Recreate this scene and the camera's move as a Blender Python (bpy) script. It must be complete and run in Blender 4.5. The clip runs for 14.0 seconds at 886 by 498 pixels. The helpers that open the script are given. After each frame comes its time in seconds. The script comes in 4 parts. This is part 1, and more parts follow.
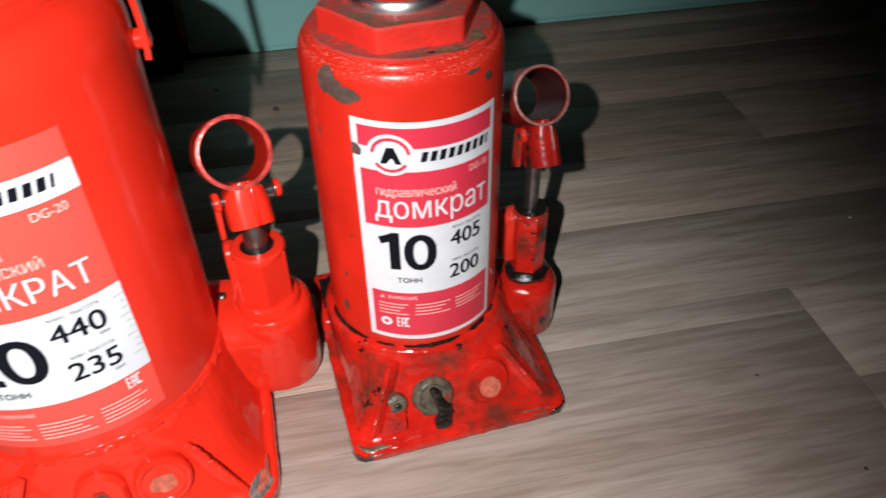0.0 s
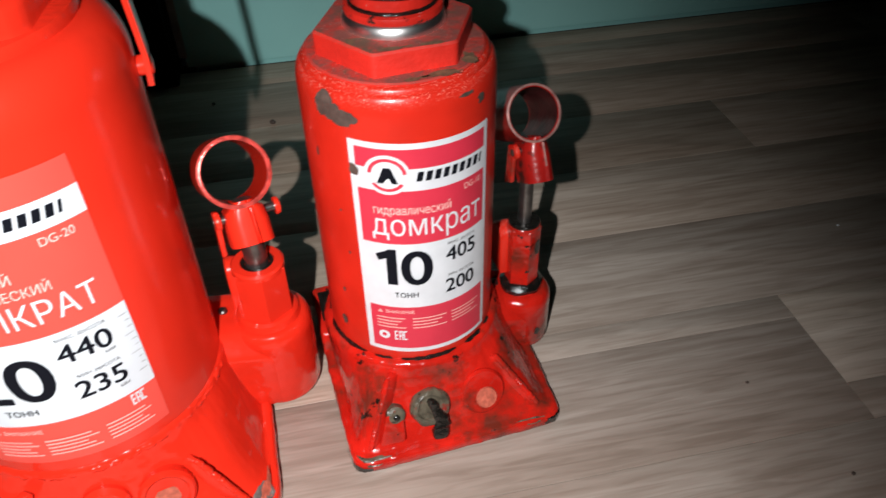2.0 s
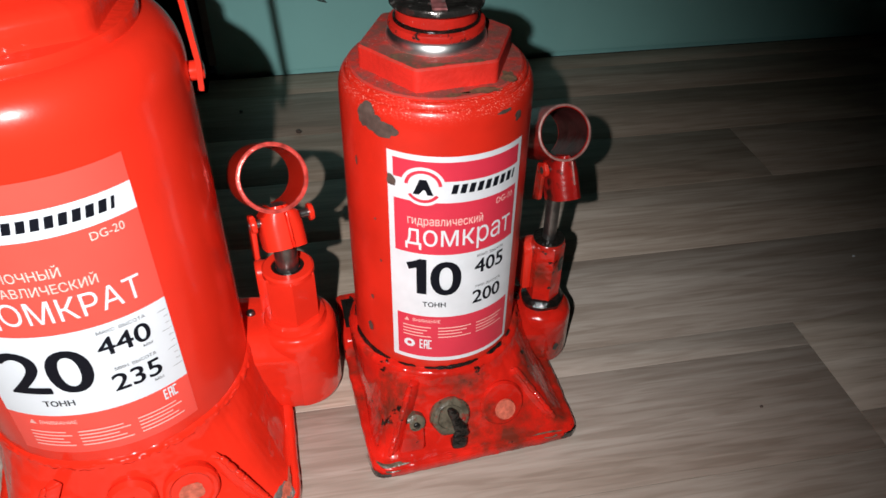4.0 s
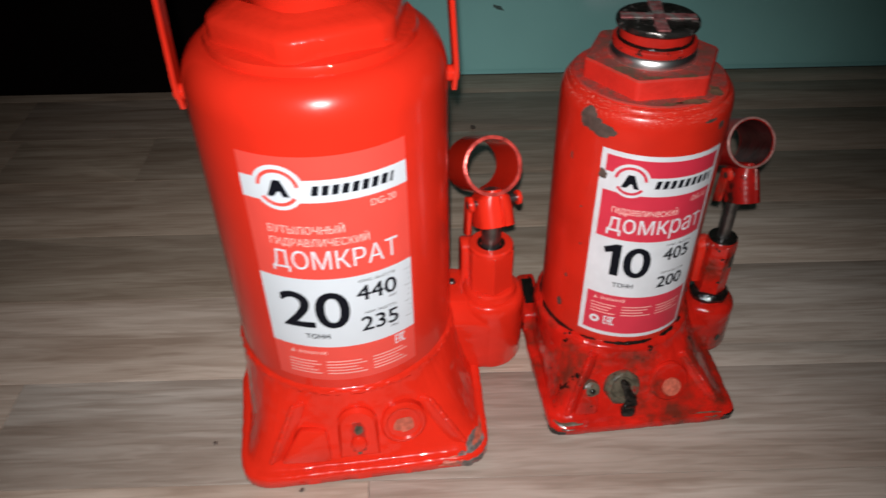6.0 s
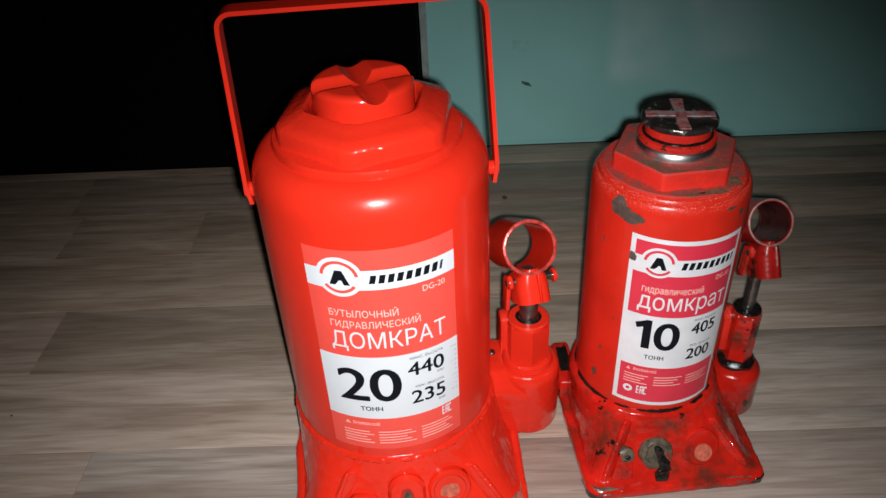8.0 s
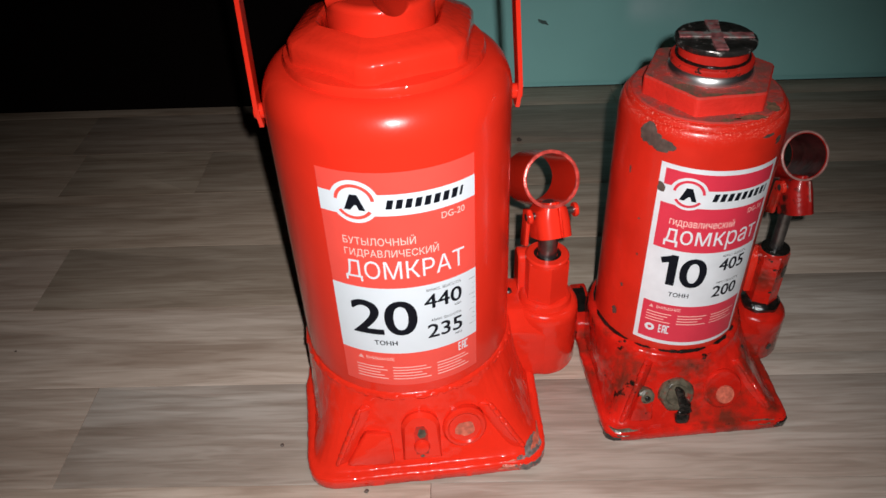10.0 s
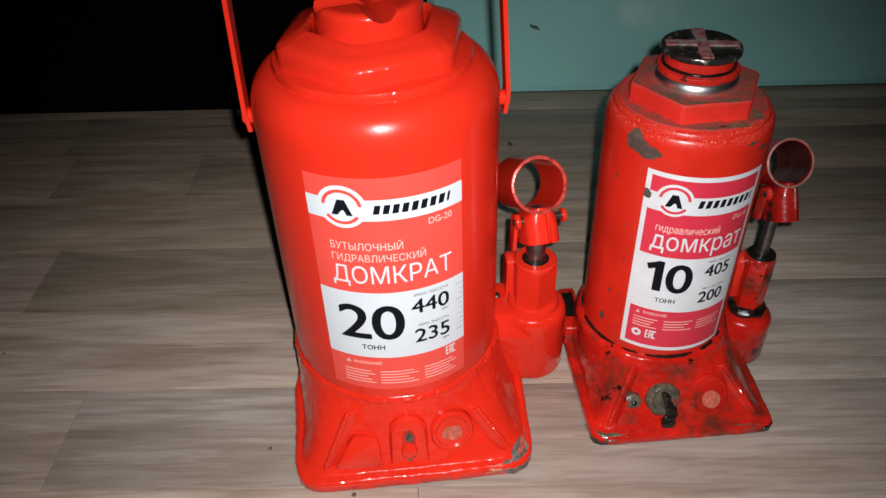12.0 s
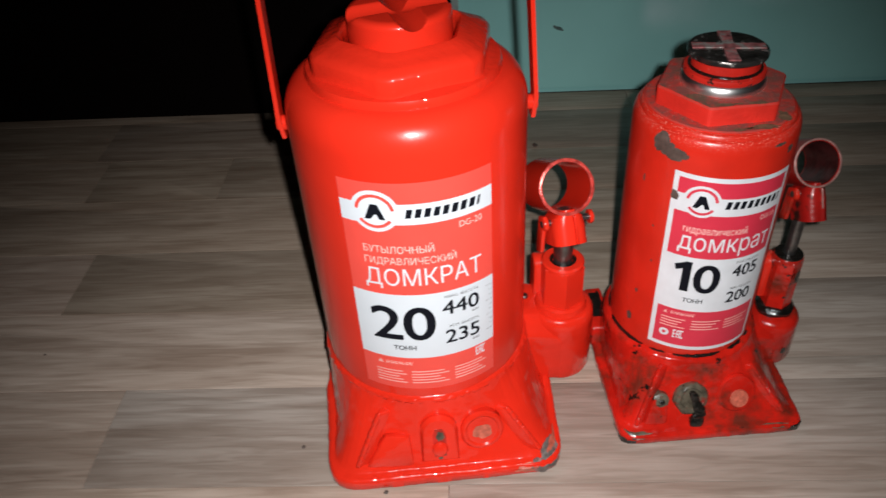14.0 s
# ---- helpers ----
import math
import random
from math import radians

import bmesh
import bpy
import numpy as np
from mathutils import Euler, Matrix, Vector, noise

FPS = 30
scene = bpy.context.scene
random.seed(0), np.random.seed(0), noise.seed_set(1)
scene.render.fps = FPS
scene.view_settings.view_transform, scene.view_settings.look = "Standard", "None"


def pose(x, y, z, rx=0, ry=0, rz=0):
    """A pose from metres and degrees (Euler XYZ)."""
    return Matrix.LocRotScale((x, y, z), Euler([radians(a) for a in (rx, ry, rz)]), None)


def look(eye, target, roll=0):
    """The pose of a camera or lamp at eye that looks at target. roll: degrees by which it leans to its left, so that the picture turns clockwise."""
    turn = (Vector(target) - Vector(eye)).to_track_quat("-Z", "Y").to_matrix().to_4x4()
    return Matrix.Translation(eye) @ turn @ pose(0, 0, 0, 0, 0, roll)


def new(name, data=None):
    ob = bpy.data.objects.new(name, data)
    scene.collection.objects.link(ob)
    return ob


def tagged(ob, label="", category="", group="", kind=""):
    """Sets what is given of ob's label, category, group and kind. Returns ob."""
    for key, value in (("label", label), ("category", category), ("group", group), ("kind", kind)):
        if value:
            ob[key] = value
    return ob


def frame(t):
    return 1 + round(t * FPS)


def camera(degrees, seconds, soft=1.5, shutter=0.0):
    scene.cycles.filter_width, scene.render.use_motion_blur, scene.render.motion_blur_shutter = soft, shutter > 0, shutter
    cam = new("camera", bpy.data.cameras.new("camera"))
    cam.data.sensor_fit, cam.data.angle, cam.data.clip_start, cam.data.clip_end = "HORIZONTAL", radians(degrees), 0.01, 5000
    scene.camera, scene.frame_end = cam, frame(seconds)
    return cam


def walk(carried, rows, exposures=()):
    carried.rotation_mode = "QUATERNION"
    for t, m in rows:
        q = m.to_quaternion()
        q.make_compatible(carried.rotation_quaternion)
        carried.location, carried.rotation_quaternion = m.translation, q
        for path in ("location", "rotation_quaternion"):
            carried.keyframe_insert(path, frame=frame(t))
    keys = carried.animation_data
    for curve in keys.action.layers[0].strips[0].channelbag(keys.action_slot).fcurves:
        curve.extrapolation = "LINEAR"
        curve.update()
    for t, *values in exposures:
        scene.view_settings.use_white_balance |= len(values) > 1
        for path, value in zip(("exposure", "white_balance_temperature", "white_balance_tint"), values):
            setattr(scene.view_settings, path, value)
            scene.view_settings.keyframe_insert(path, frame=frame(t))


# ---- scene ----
cam = camera(60.6, 14.0, shutter=0.9)
PATH = [
    (0, (0.11304, 0.13399, 0.28146), (0.402, 1.6221, -1.0231), -0.94),
    (0.5, (0.11791, 0.13861, 0.27991), (0.4541, 1.6071, -1.0356), -0.53),
    (1, (0.11903, 0.13402, 0.28908), (0.4574, 1.6197, -1.0063), -0.53),
    (1.5, (0.11858, 0.13362, 0.29039), (0.4496, 1.6218, -1.0041), -0.82),
    (2, (0.11262, 0.13141, 0.29001), (0.4135, 1.6226, -1.0084), -1.22),
    (2.2, (0.1093, 0.13094, 0.28969), (0.4056, 1.6255, -1.0059), -0.61),
    (4.5, (0.09624, 0.12188, 0.29709), (0.3749, 1.6555, -0.9561), 1.51),
    (5, (0.07773, 0.10526, 0.30788), (0.2583, 1.6599, -0.9373), 0.12),
    (5.5, (0.06513, 0.09549, 0.3144), (0.1687, 1.6589, -0.9286), -0.47),
    (6, (0.05417, 0.08702, 0.31777), (0.0765, 1.6368, -0.9463), -0.87),
    (6.5, (0.04633, 0.07932, 0.32754), (0.0176, 1.651, -0.909), -2.34),
    (7, (0.044, 0.0791, 0.33583), (-0.0012, 1.6862, -0.8537), -3.04),
    (7.5, (0.04341, 0.07211, 0.34573), (-0.0093, 1.6959, -0.8207), -3.13),
    (8, (0.04568, 0.0725, 0.34716), (0.0077, 1.7021, -0.8117), -2.84),
    (8.5, (0.04424, 0.07504, 0.34107), (0.0026, 1.6815, -0.8495), -2.67),
    (8.7, (0.04399, 0.07588, 0.33596), (0.0026, 1.6651, -0.8775), -2.53),
    (10.8, (0.03646, 0.07699, 0.32698), (-0.0333, 1.6403, -0.9185), -3.08),
    (11, (0.03725, 0.07574, 0.32962), (-0.0422, 1.6397, -0.9145), -3.37),
    (11.5, (0.03805, 0.0739, 0.33035), (-0.0317, 1.6468, -0.903), -2.69),
    (12, (0.04163, 0.0763, 0.32945), (0.0049, 1.645, -0.9106), -1.92),
    (12.5, (0.04019, 0.07241, 0.33381), (-0.0577, 1.6393, -0.9053), -3.79),
    (13, (0.04145, 0.07127, 0.33693), (-0.0534, 1.6499, -0.8874), -3.79),
    (13.5, (0.03838, 0.06856, 0.33858), (-0.1074, 1.6304, -0.9021), -5.02),
    (14, (0.03809, 0.07216, 0.33485), (-0.0554, 1.6383, -0.9055), -3.60),
]
walk(cam, [(t, look(eye, target, roll)) for t, eye, target, roll in PATH], [(0, 0.3), (2.2, 0.3), (4.5, 0.12), (5.0, -0.04), (6.5, -0.29), (7.0, -0.36), (7.5, -0.12), (14, -0.12)])

# world: a dark room, lit by the torch beside the lens
world = bpy.data.worlds.new("world")
scene.world = world
world.use_nodes = True
world.node_tree.nodes["Background"].inputs[0].default_value = (0.5, 0.6, 0.8, 1)
world.node_tree.nodes["Background"].inputs[1].default_value = 0.0006

torch_data = bpy.data.lights.new("torch", "SPOT")
torch_data.energy = 9.1
torch_data.color = (1.0, 0.985, 0.985)
torch_data.spot_size = radians(96)
torch_data.spot_blend = 1.0
torch_data.shadow_soft_size = 0.003
torch = new("torch", torch_data)
torch.matrix_world = look((0.051, 0.076, 0.3385), (0.028, 0.338, 0.0))


# ---- materials ----
def material(name, colour, rough=0.5, metal=0.0, coat=0.0, vary=0.08, scale=60.0, bump=0.0, bump_scale=400.0, spec=0.5, bump_detail=4.0, coat_bump=0.0):
    m = bpy.data.materials.new(name)
    m.use_nodes = True
    nt = m.node_tree
    b = nt.nodes["Principled BSDF"]
    b.inputs["Roughness"].default_value = rough
    b.inputs["Metallic"].default_value = metal
    b.inputs["Coat Weight"].default_value = coat
    b.inputs["Coat Roughness"].default_value = 0.045
    b.inputs["Specular IOR Level"].default_value = spec
    tc = nt.nodes.new("ShaderNodeTexCoord")
    n = nt.nodes.new("ShaderNodeTexNoise")
    n.inputs["Scale"].default_value = scale
    n.inputs["Detail"].default_value = 6
    nt.links.new(tc.outputs["Object"], n.inputs["Vector"])
    r = nt.nodes.new("ShaderNodeValToRGB")
    r.color_ramp.elements[0].position, r.color_ramp.elements[1].position = 0.3, 0.7
    r.color_ramp.elements[0].color = (*[c * (1 - vary) for c in colour], 1)
    r.color_ramp.elements[1].color = (*[min(1, c * (1 + vary)) for c in colour], 1)
    nt.links.new(n.outputs["Fac"], r.inputs["Fac"])
    nt.links.new(r.outputs["Color"], b.inputs["Base Color"])
    if bump:
        n2 = nt.nodes.new("ShaderNodeTexNoise")
        n2.inputs["Scale"].default_value = bump_scale
        n2.inputs["Detail"].default_value = bump_detail
        nt.links.new(tc.outputs["Object"], n2.inputs["Vector"])
        bp = nt.nodes.new("ShaderNodeBump")
        bp.inputs["Strength"].default_value = min(1.0, bump)
        bp.inputs["Distance"].default_value = 0.0007 * max(1.0, bump)
        nt.links.new(n2.outputs["Fac"], bp.inputs["Height"])
        nt.links.new(bp.outputs["Normal"], b.inputs["Normal"])
        nt.links.new(bp.outputs["Normal"], b.inputs["Coat Normal"])
        if coat_bump:
            # runs and sags in the thick lacquer over the rough casting
            bc = nt.nodes.new("ShaderNodeBump")
            bc.inputs["Distance"].default_value = 0.0007 * coat_bump
            nt.links.new(n2.outputs["Fac"], bc.inputs["Height"])
            nt.links.new(bc.outputs["Normal"], b.inputs["Coat Normal"])
    return m


def layer(m, colour, scale, low, high, rough=0.8, detail=8.0, up=None):
    """Grime, bare metal or painted glints over a material, where a noise passes a level; up: only on faces that look
    upwards.
    """
    nt = m.node_tree
    b = nt.nodes["Principled BSDF"]
    tc = nt.nodes.new("ShaderNodeTexCoord")
    n = nt.nodes.new("ShaderNodeTexNoise")
    n.inputs["Scale"].default_value = scale
    n.inputs["Detail"].default_value = detail
    n.inputs["Roughness"].default_value = 0.65
    nt.links.new(tc.outputs["Object"], n.inputs["Vector"])
    mr = nt.nodes.new("ShaderNodeMapRange")
    mr.inputs[1].default_value, mr.inputs[2].default_value = low, high
    nt.links.new(n.outputs["Fac"], mr.inputs[0])
    fac = mr.outputs[0]
    if up is not None:
        g = nt.nodes.new("ShaderNodeNewGeometry")
        s = nt.nodes.new("ShaderNodeSeparateXYZ")
        nt.links.new(g.outputs["Normal"], s.inputs[0])
        m2 = nt.nodes.new("ShaderNodeMapRange")
        m2.inputs[1].default_value, m2.inputs[2].default_value = up
        nt.links.new(s.outputs["Z"], m2.inputs[0])
        mu = nt.nodes.new("ShaderNodeMath")
        mu.operation = "MULTIPLY"
        nt.links.new(fac, mu.inputs[0])
        nt.links.new(m2.outputs[0], mu.inputs[1])
        fac = mu.outputs[0]
    mix = nt.nodes.new("ShaderNodeMix")
    mix.data_type = "RGBA"
    nt.links.new(fac, mix.inputs[0])
    nt.links.new(b.inputs["Base Color"].links[0].from_socket, mix.inputs[6])
    mix.inputs[7].default_value = (*colour, 1)
    nt.links.new(mix.outputs[2], b.inputs["Base Color"])
    mf = nt.nodes.new("ShaderNodeMix")
    nt.links.new(fac, mf.inputs[0])
    link = b.inputs["Roughness"].links
    if link:
        nt.links.new(link[0].from_socket, mf.inputs[2])
    else:
        mf.inputs[2].default_value = b.inputs["Roughness"].default_value
    mf.inputs[3].default_value = rough
    nt.links.new(mf.outputs[0], b.inputs["Roughness"])
    return m


RED_NEW = material("new_red_enamel", (0.70, 0.026, 0.011), 0.26, coat=0.30, vary=0.06, scale=25, bump=0.14, bump_scale=140, spec=0.25)
RED_CAST = material("new_red_cast", (0.68, 0.024, 0.010), 0.24, coat=0.65, vary=0.08, scale=40, bump=0.35, bump_scale=170, spec=0.12, bump_detail=0.6, coat_bump=1.7)
RED_NUT = material("new_red_nut", (0.70, 0.026, 0.011), 0.26, coat=0.8, vary=0.06, scale=25, bump=0.15, bump_scale=260, spec=0.2, bump_detail=1.0, coat_bump=1.4)
RED_OLD = material("worn_red_enamel", (0.57, 0.020, 0.009), 0.3, coat=0.2, vary=0.12, scale=45, bump=0.16, bump_scale=260, spec=0.45)
# pale dust specks on the shoulder, their glints put into the colour
layer(RED_OLD, (0.80, 0.30, 0.24), 1700, 0.59, 0.66, 0.5, 2.0, up=(0.12, 0.55))
layer(RED_OLD, (0.010, 0.008, 0.007), 60, 0.68, 0.72, 0.3)
RED_DUSTY = material("dusty_red_enamel", (0.66, 0.022, 0.012), 0.55, coat=0.03, vary=0.15, scale=60, bump=0.4, bump_scale=500)
layer(RED_DUSTY, (0.22, 0.055, 0.042), 130, 0.30, 0.58, 0.9, up=(0.6, 0.95))
layer(RED_DUSTY, (0.13, 0.065, 0.04), 75, 0.54, 0.64, 0.9, up=(0.6, 0.95))
layer(RED_DUSTY, (0.50, 0.26, 0.22), 1200, 0.67, 0.72, 0.8, 2.0, up=(0.5, 0.9))
RED_GRIMY = material("grimy_red_cast", (0.50, 0.013, 0.007), 0.2, coat=0.65, vary=0.25, scale=60, bump=0.5, bump_scale=190, spec=0.15, bump_detail=0.8, coat_bump=1.8)
layer(RED_GRIMY, (0.14, 0.020, 0.011), 48, 0.49, 0.66, 0.3)
layer(RED_GRIMY, (0.010, 0.008, 0.006), 85, 0.62, 0.65, 0.15)
DIRT = material("dry_brown_dirt", (0.15, 0.08, 0.042), 0.85, vary=0.4, scale=500, bump=0.6)
CHIP = material("bare_chipped_metal", (0.076, 0.053, 0.043), 0.6, vary=0.35, scale=300, bump=0.3)
GREASE = material("black_grease", (0.008, 0.007, 0.006), 0.18, coat=0.5, vary=0.4, scale=300, bump=0.8, bump_scale=500)
STEEL = material("bright_steel", (0.80, 0.80, 0.79), 0.32, metal=1.0, vary=0.06, scale=200)
STEEL_DARK = material("dark_steel", (0.16, 0.155, 0.15), 0.28, metal=0.9, vary=0.3, scale=250, bump=0.2)
GALV = material("grey_brown_scraped_metal", (0.34, 0.17, 0.15), 0.5, metal=0.2, vary=0.4, scale=320, bump=0.6)
CORNER = material("knocked_bare_iron", (0.135, 0.108, 0.098), 0.5, vary=0.5, scale=380, bump=0.8)
layer(CORNER, (0.52, 0.10, 0.09), 260, 0.58, 0.64, 0.4)
SCRAPE = material("scraped_pale_red", (0.50, 0.115, 0.072), 0.35, vary=0.35, scale=420, bump=0.8, bump_scale=600)
EDGE_PINK = material("worn_pinkish_edge", (0.62, 0.075, 0.06), 0.25, metal=0.3, vary=0.5, scale=300, bump=0.5)
# worn enamel with black oil; the red is also dimmed for the beam's falloff
RED_DARK = material("oily_dimmed_red_enamel", (0.31, 0.009, 0.007), 0.3, coat=0.2, vary=0.3, scale=80, bump=0.3, spec=0.3)
layer(RED_DARK, (0.012, 0.009, 0.007), 75, 0.56, 0.66, 0.3)
BORE = material("dark_maroon_bore", (0.060, 0.012, 0.012), 0.35, vary=0.5, scale=120, bump=0.4, spec=0.4)
SCRAPE_DARK = material("scraped_dark_red", (0.34, 0.12, 0.12), 0.35, metal=0.15, vary=0.6, scale=350, bump=0.6)
MUCK = material("greasy_grey_muck", (0.085, 0.072, 0.05), 0.3, vary=0.5, scale=260, bump=1.0, bump_scale=420)
layer(MUCK, (0.22, 0.015, 0.010), 150, 0.56, 0.66, 0.3)
layer(MUCK, (0.010, 0.009, 0.007), 120, 0.58, 0.64, 0.2)
RED_FLAKED = material("flaked_red_enamel", (0.55, 0.02, 0.012), 0.35, vary=0.15, scale=90, bump=0.5)
layer(RED_FLAKED, (0.02, 0.017, 0.015), 140, 0.58, 0.61, 0.25)
layer(RED_FLAKED, (0.62, 0.52, 0.48), 700, 0.66, 0.69, 0.3)
SADDLE = material("dark_scratched_steel", (0.07, 0.065, 0.06), 0.2, metal=0.75, vary=0.5, scale=200, bump=0.5)
layer(SCRAPE_DARK, (0.30, 0.29, 0.27), 130, 0.50, 0.58, 0.4)
layer(SADDLE, (0.55, 0.53, 0.50), 190, 0.57, 0.66, 0.35)
STICK_20 = material("coral_red_sticker", (0.80, 0.075, 0.055), 0.38, vary=0.03, scale=80)
STICK_10 = material("crimson_sticker", (0.62, 0.030, 0.060), 0.4, vary=0.05, scale=80)
PAPER = material("white_sticker_paper", (0.65, 0.70, 0.745), 0.4, vary=0.02, scale=90)
PAPER_OLD = material("worn_white_sticker_paper", (0.665, 0.69, 0.72), 0.5, vary=0.06, scale=120)
INK = material("black_ink", (0.006, 0.007, 0.011), 0.5, vary=0.1, spec=0.06)
SMALL_PRINT = material("faded_pale_print", (0.80, 0.42, 0.38), 0.45, vary=0.08)
INK_PALE = material("pale_print", (0.82, 0.55, 0.50), 0.45, vary=0.04)


def wood_material():
    m = bpy.data.materials.new("greyish_oak_strip")
    m.use_nodes = True
    nt = m.node_tree
    b = nt.nodes["Principled BSDF"]
    b.inputs["Roughness"].default_value = 0.42
    b.inputs["Specular IOR Level"].default_value = 0.35
    tc = nt.nodes.new("ShaderNodeTexCoord")
    info = nt.nodes.new("ShaderNodeObjectInfo")
    add = nt.nodes.new("ShaderNodeVectorMath")
    add.operation = "ADD"
    sc = nt.nodes.new("ShaderNodeMath")
    sc.operation = "MULTIPLY"
    sc.inputs[1].default_value = 37.0
    nt.links.new(info.outputs["Random"], sc.inputs[0])
    nt.links.new(tc.outputs["Object"], add.inputs[0])
    nt.links.new(sc.outputs[0], add.inputs[1])

    def grain(sx, sy, detail, dist):
        mp = nt.nodes.new("ShaderNodeMapping")
        mp.inputs["Scale"].default_value = (sx, sy, sy)
        nt.links.new(add.outputs[0], mp.inputs["Vector"])
        n = nt.nodes.new("ShaderNodeTexNoise")
        n.inputs["Scale"].default_value = 1.0
        n.inputs["Detail"].default_value = detail
        n.inputs["Distortion"].default_value = dist
        nt.links.new(mp.outputs[0], n.inputs["Vector"])
        return n.outputs["Fac"]

    broad, fine, blot = grain(5, 60, 8, 0.9), grain(22, 300, 9, 0.9), grain(3.5, 16, 5, 0.8)

    def ramp(fac, p0, p1, c0, c1):
        r = nt.nodes.new("ShaderNodeValToRGB")
        r.color_ramp.elements[0].position, r.color_ramp.elements[1].position = p0, p1
        r.color_ramp.elements[0].color, r.color_ramp.elements[1].color = (*c0, 1), (*c1, 1)
        nt.links.new(fac, r.inputs[0])
        return r.outputs[0]

    def mix(kind, fac, a, c):
        x = nt.nodes.new("ShaderNodeMix")
        x.data_type, x.blend_type = "RGBA", kind
        x.inputs[0].default_value = fac
        nt.links.new(a, x.inputs[6])
        nt.links.new(c, x.inputs[7])
        return x.outputs[2]

    base = ramp(broad, 0.34, 0.66, (0.338, 0.281, 0.232), (0.490, 0.436, 0.380))
    col = mix("MULTIPLY", 0.8, base, ramp(fine, 0.36, 0.60, (0.76, 0.72, 0.69), (1.05, 1.05, 1.05)))
    col = mix("MULTIPLY", 0.45, col, ramp(blot, 0.32, 0.66, (0.63, 0.58, 0.535), (1.17, 1.17, 1.17)))
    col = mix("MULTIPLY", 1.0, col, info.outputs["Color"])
    nt.links.new(col, b.inputs["Base Color"])
    bp = nt.nodes.new("ShaderNodeBump")
    bp.inputs["Strength"].default_value = 0.25
    bp.inputs["Distance"].default_value = 0.0004
    nt.links.new(fine, bp.inputs["Height"])
    nt.links.new(bp.outputs[0], b.inputs["Normal"])
    return m


OAK = wood_material()
GREEN = material("green_wall_paint", (0.33, 0.70, 0.665), 0.42, coat=0.1, vary=0.10, scale=5, bump=0.25, bump_scale=30)


def sheen_streak(m, x0, x1, z0, lean, strength):
    """A pale streak of gloss sheen put into a wall's colour, in metres along it and up it."""
    nt = m.node_tree
    b = nt.nodes["Principled BSDF"]
    tc = nt.nodes.new("ShaderNodeTexCoord")
    sep = nt.nodes.new("ShaderNodeSeparateXYZ")
    nt.links.new(tc.outputs["Object"], sep.inputs[0])

    def calc(kind, a, c):
        n = nt.nodes.new("ShaderNodeMath")
        n.operation = kind
        for k, v in enumerate((a, c)):
            if isinstance(v, float):
                n.inputs[k].default_value = v
            else:
                nt.links.new(v, n.inputs[k])
        return n.outputs[0]

    def ease(v, lo, hi):
        n = nt.nodes.new("ShaderNodeMapRange")
        n.interpolation_type = "SMOOTHSTEP"
        n.inputs[1].default_value, n.inputs[2].default_value = lo, hi
        nt.links.new(v, n.inputs[0])
        return n.outputs[0]

    x = calc("ADD", sep.outputs["X"], calc("MULTIPLY", sep.outputs["Z"], lean))
    w = x1 - x0
    f = calc("MULTIPLY", ease(x, x0, x0 + 0.25 * w), ease(x, x1, x1 - 0.6 * w))
    f = calc("MULTIPLY", f, ease(sep.outputs["Z"], z0, z0 + 0.02))
    n = nt.nodes.new("ShaderNodeTexNoise")
    n.inputs["Scale"].default_value = 35
    nt.links.new(tc.outputs["Object"], n.inputs["Vector"])
    f = calc("MULTIPLY", f, calc("MULTIPLY", n.outputs["Fac"], strength))
    mix = nt.nodes.new("ShaderNodeMix")
    mix.data_type = "RGBA"
    nt.links.new(f, mix.inputs[0])
    nt.links.new(b.inputs["Base Color"].links[0].from_socket, mix.inputs[6])
    mix.inputs[7].default_value = (0.52, 0.82, 0.81, 1)
    nt.links.new(mix.outputs[2], b.inputs["Base Color"])


sheen_streak(GREEN, 0.184, 0.252, 0.055, 0.0, 1.4)
sheen_streak(GREEN, 0.285, 0.378, 0.070, 0.30, 1.2)
sheen_streak(GREEN, 0.180, 0.290, 0.046, 0.0, 0.5)
GREEN_EDGE = material("pale_worn_edge", (0.32, 0.38, 0.36), 0.6, vary=0.3, scale=70, bump=0.8, bump_scale=90)
DARK = material("near_black_brown_sheet", (0.0022, 0.0010, 0.0009), 0.8, vary=0.3, scale=8, spec=0.05)
PLAIN = material("dim_plaster", (0.25, 0.24, 0.22), 0.8, vary=0.08, scale=4)
SCUFF = material("dull_green_scuff", (0.29, 0.61, 0.58), 0.6, vary=0.12, scale=120)
SCUFF_DARK = material("dark_green_scuff", (0.07, 0.12, 0.11), 0.6, vary=0.6, scale=260)
UNDER = material("dark_subfloor", (0.08, 0.06, 0.05), 0.8, vary=0.2, scale=20)


# ---- building blocks ----
def smooth(me, angle=35):
    me.polygons.foreach_set("use_smooth", [True] * len(me.polygons))
    me.set_sharp_from_angle(angle=radians(angle))


def part(name, bm, mat, parent=None, label="", angle=35, at=None):
    bmesh.ops.recalc_face_normals(bm, faces=bm.faces)
    me = bpy.data.meshes.new(name)
    bm.to_mesh(me)
    bm.free()
    smooth(me, angle)
    me.materials.append(mat)
    ob = new(name, me)
    if parent is not None:
        ob.parent = parent
    if at is not None:
        ob.matrix_basis = at
    if label:
        tagged(ob, label)
    return ob


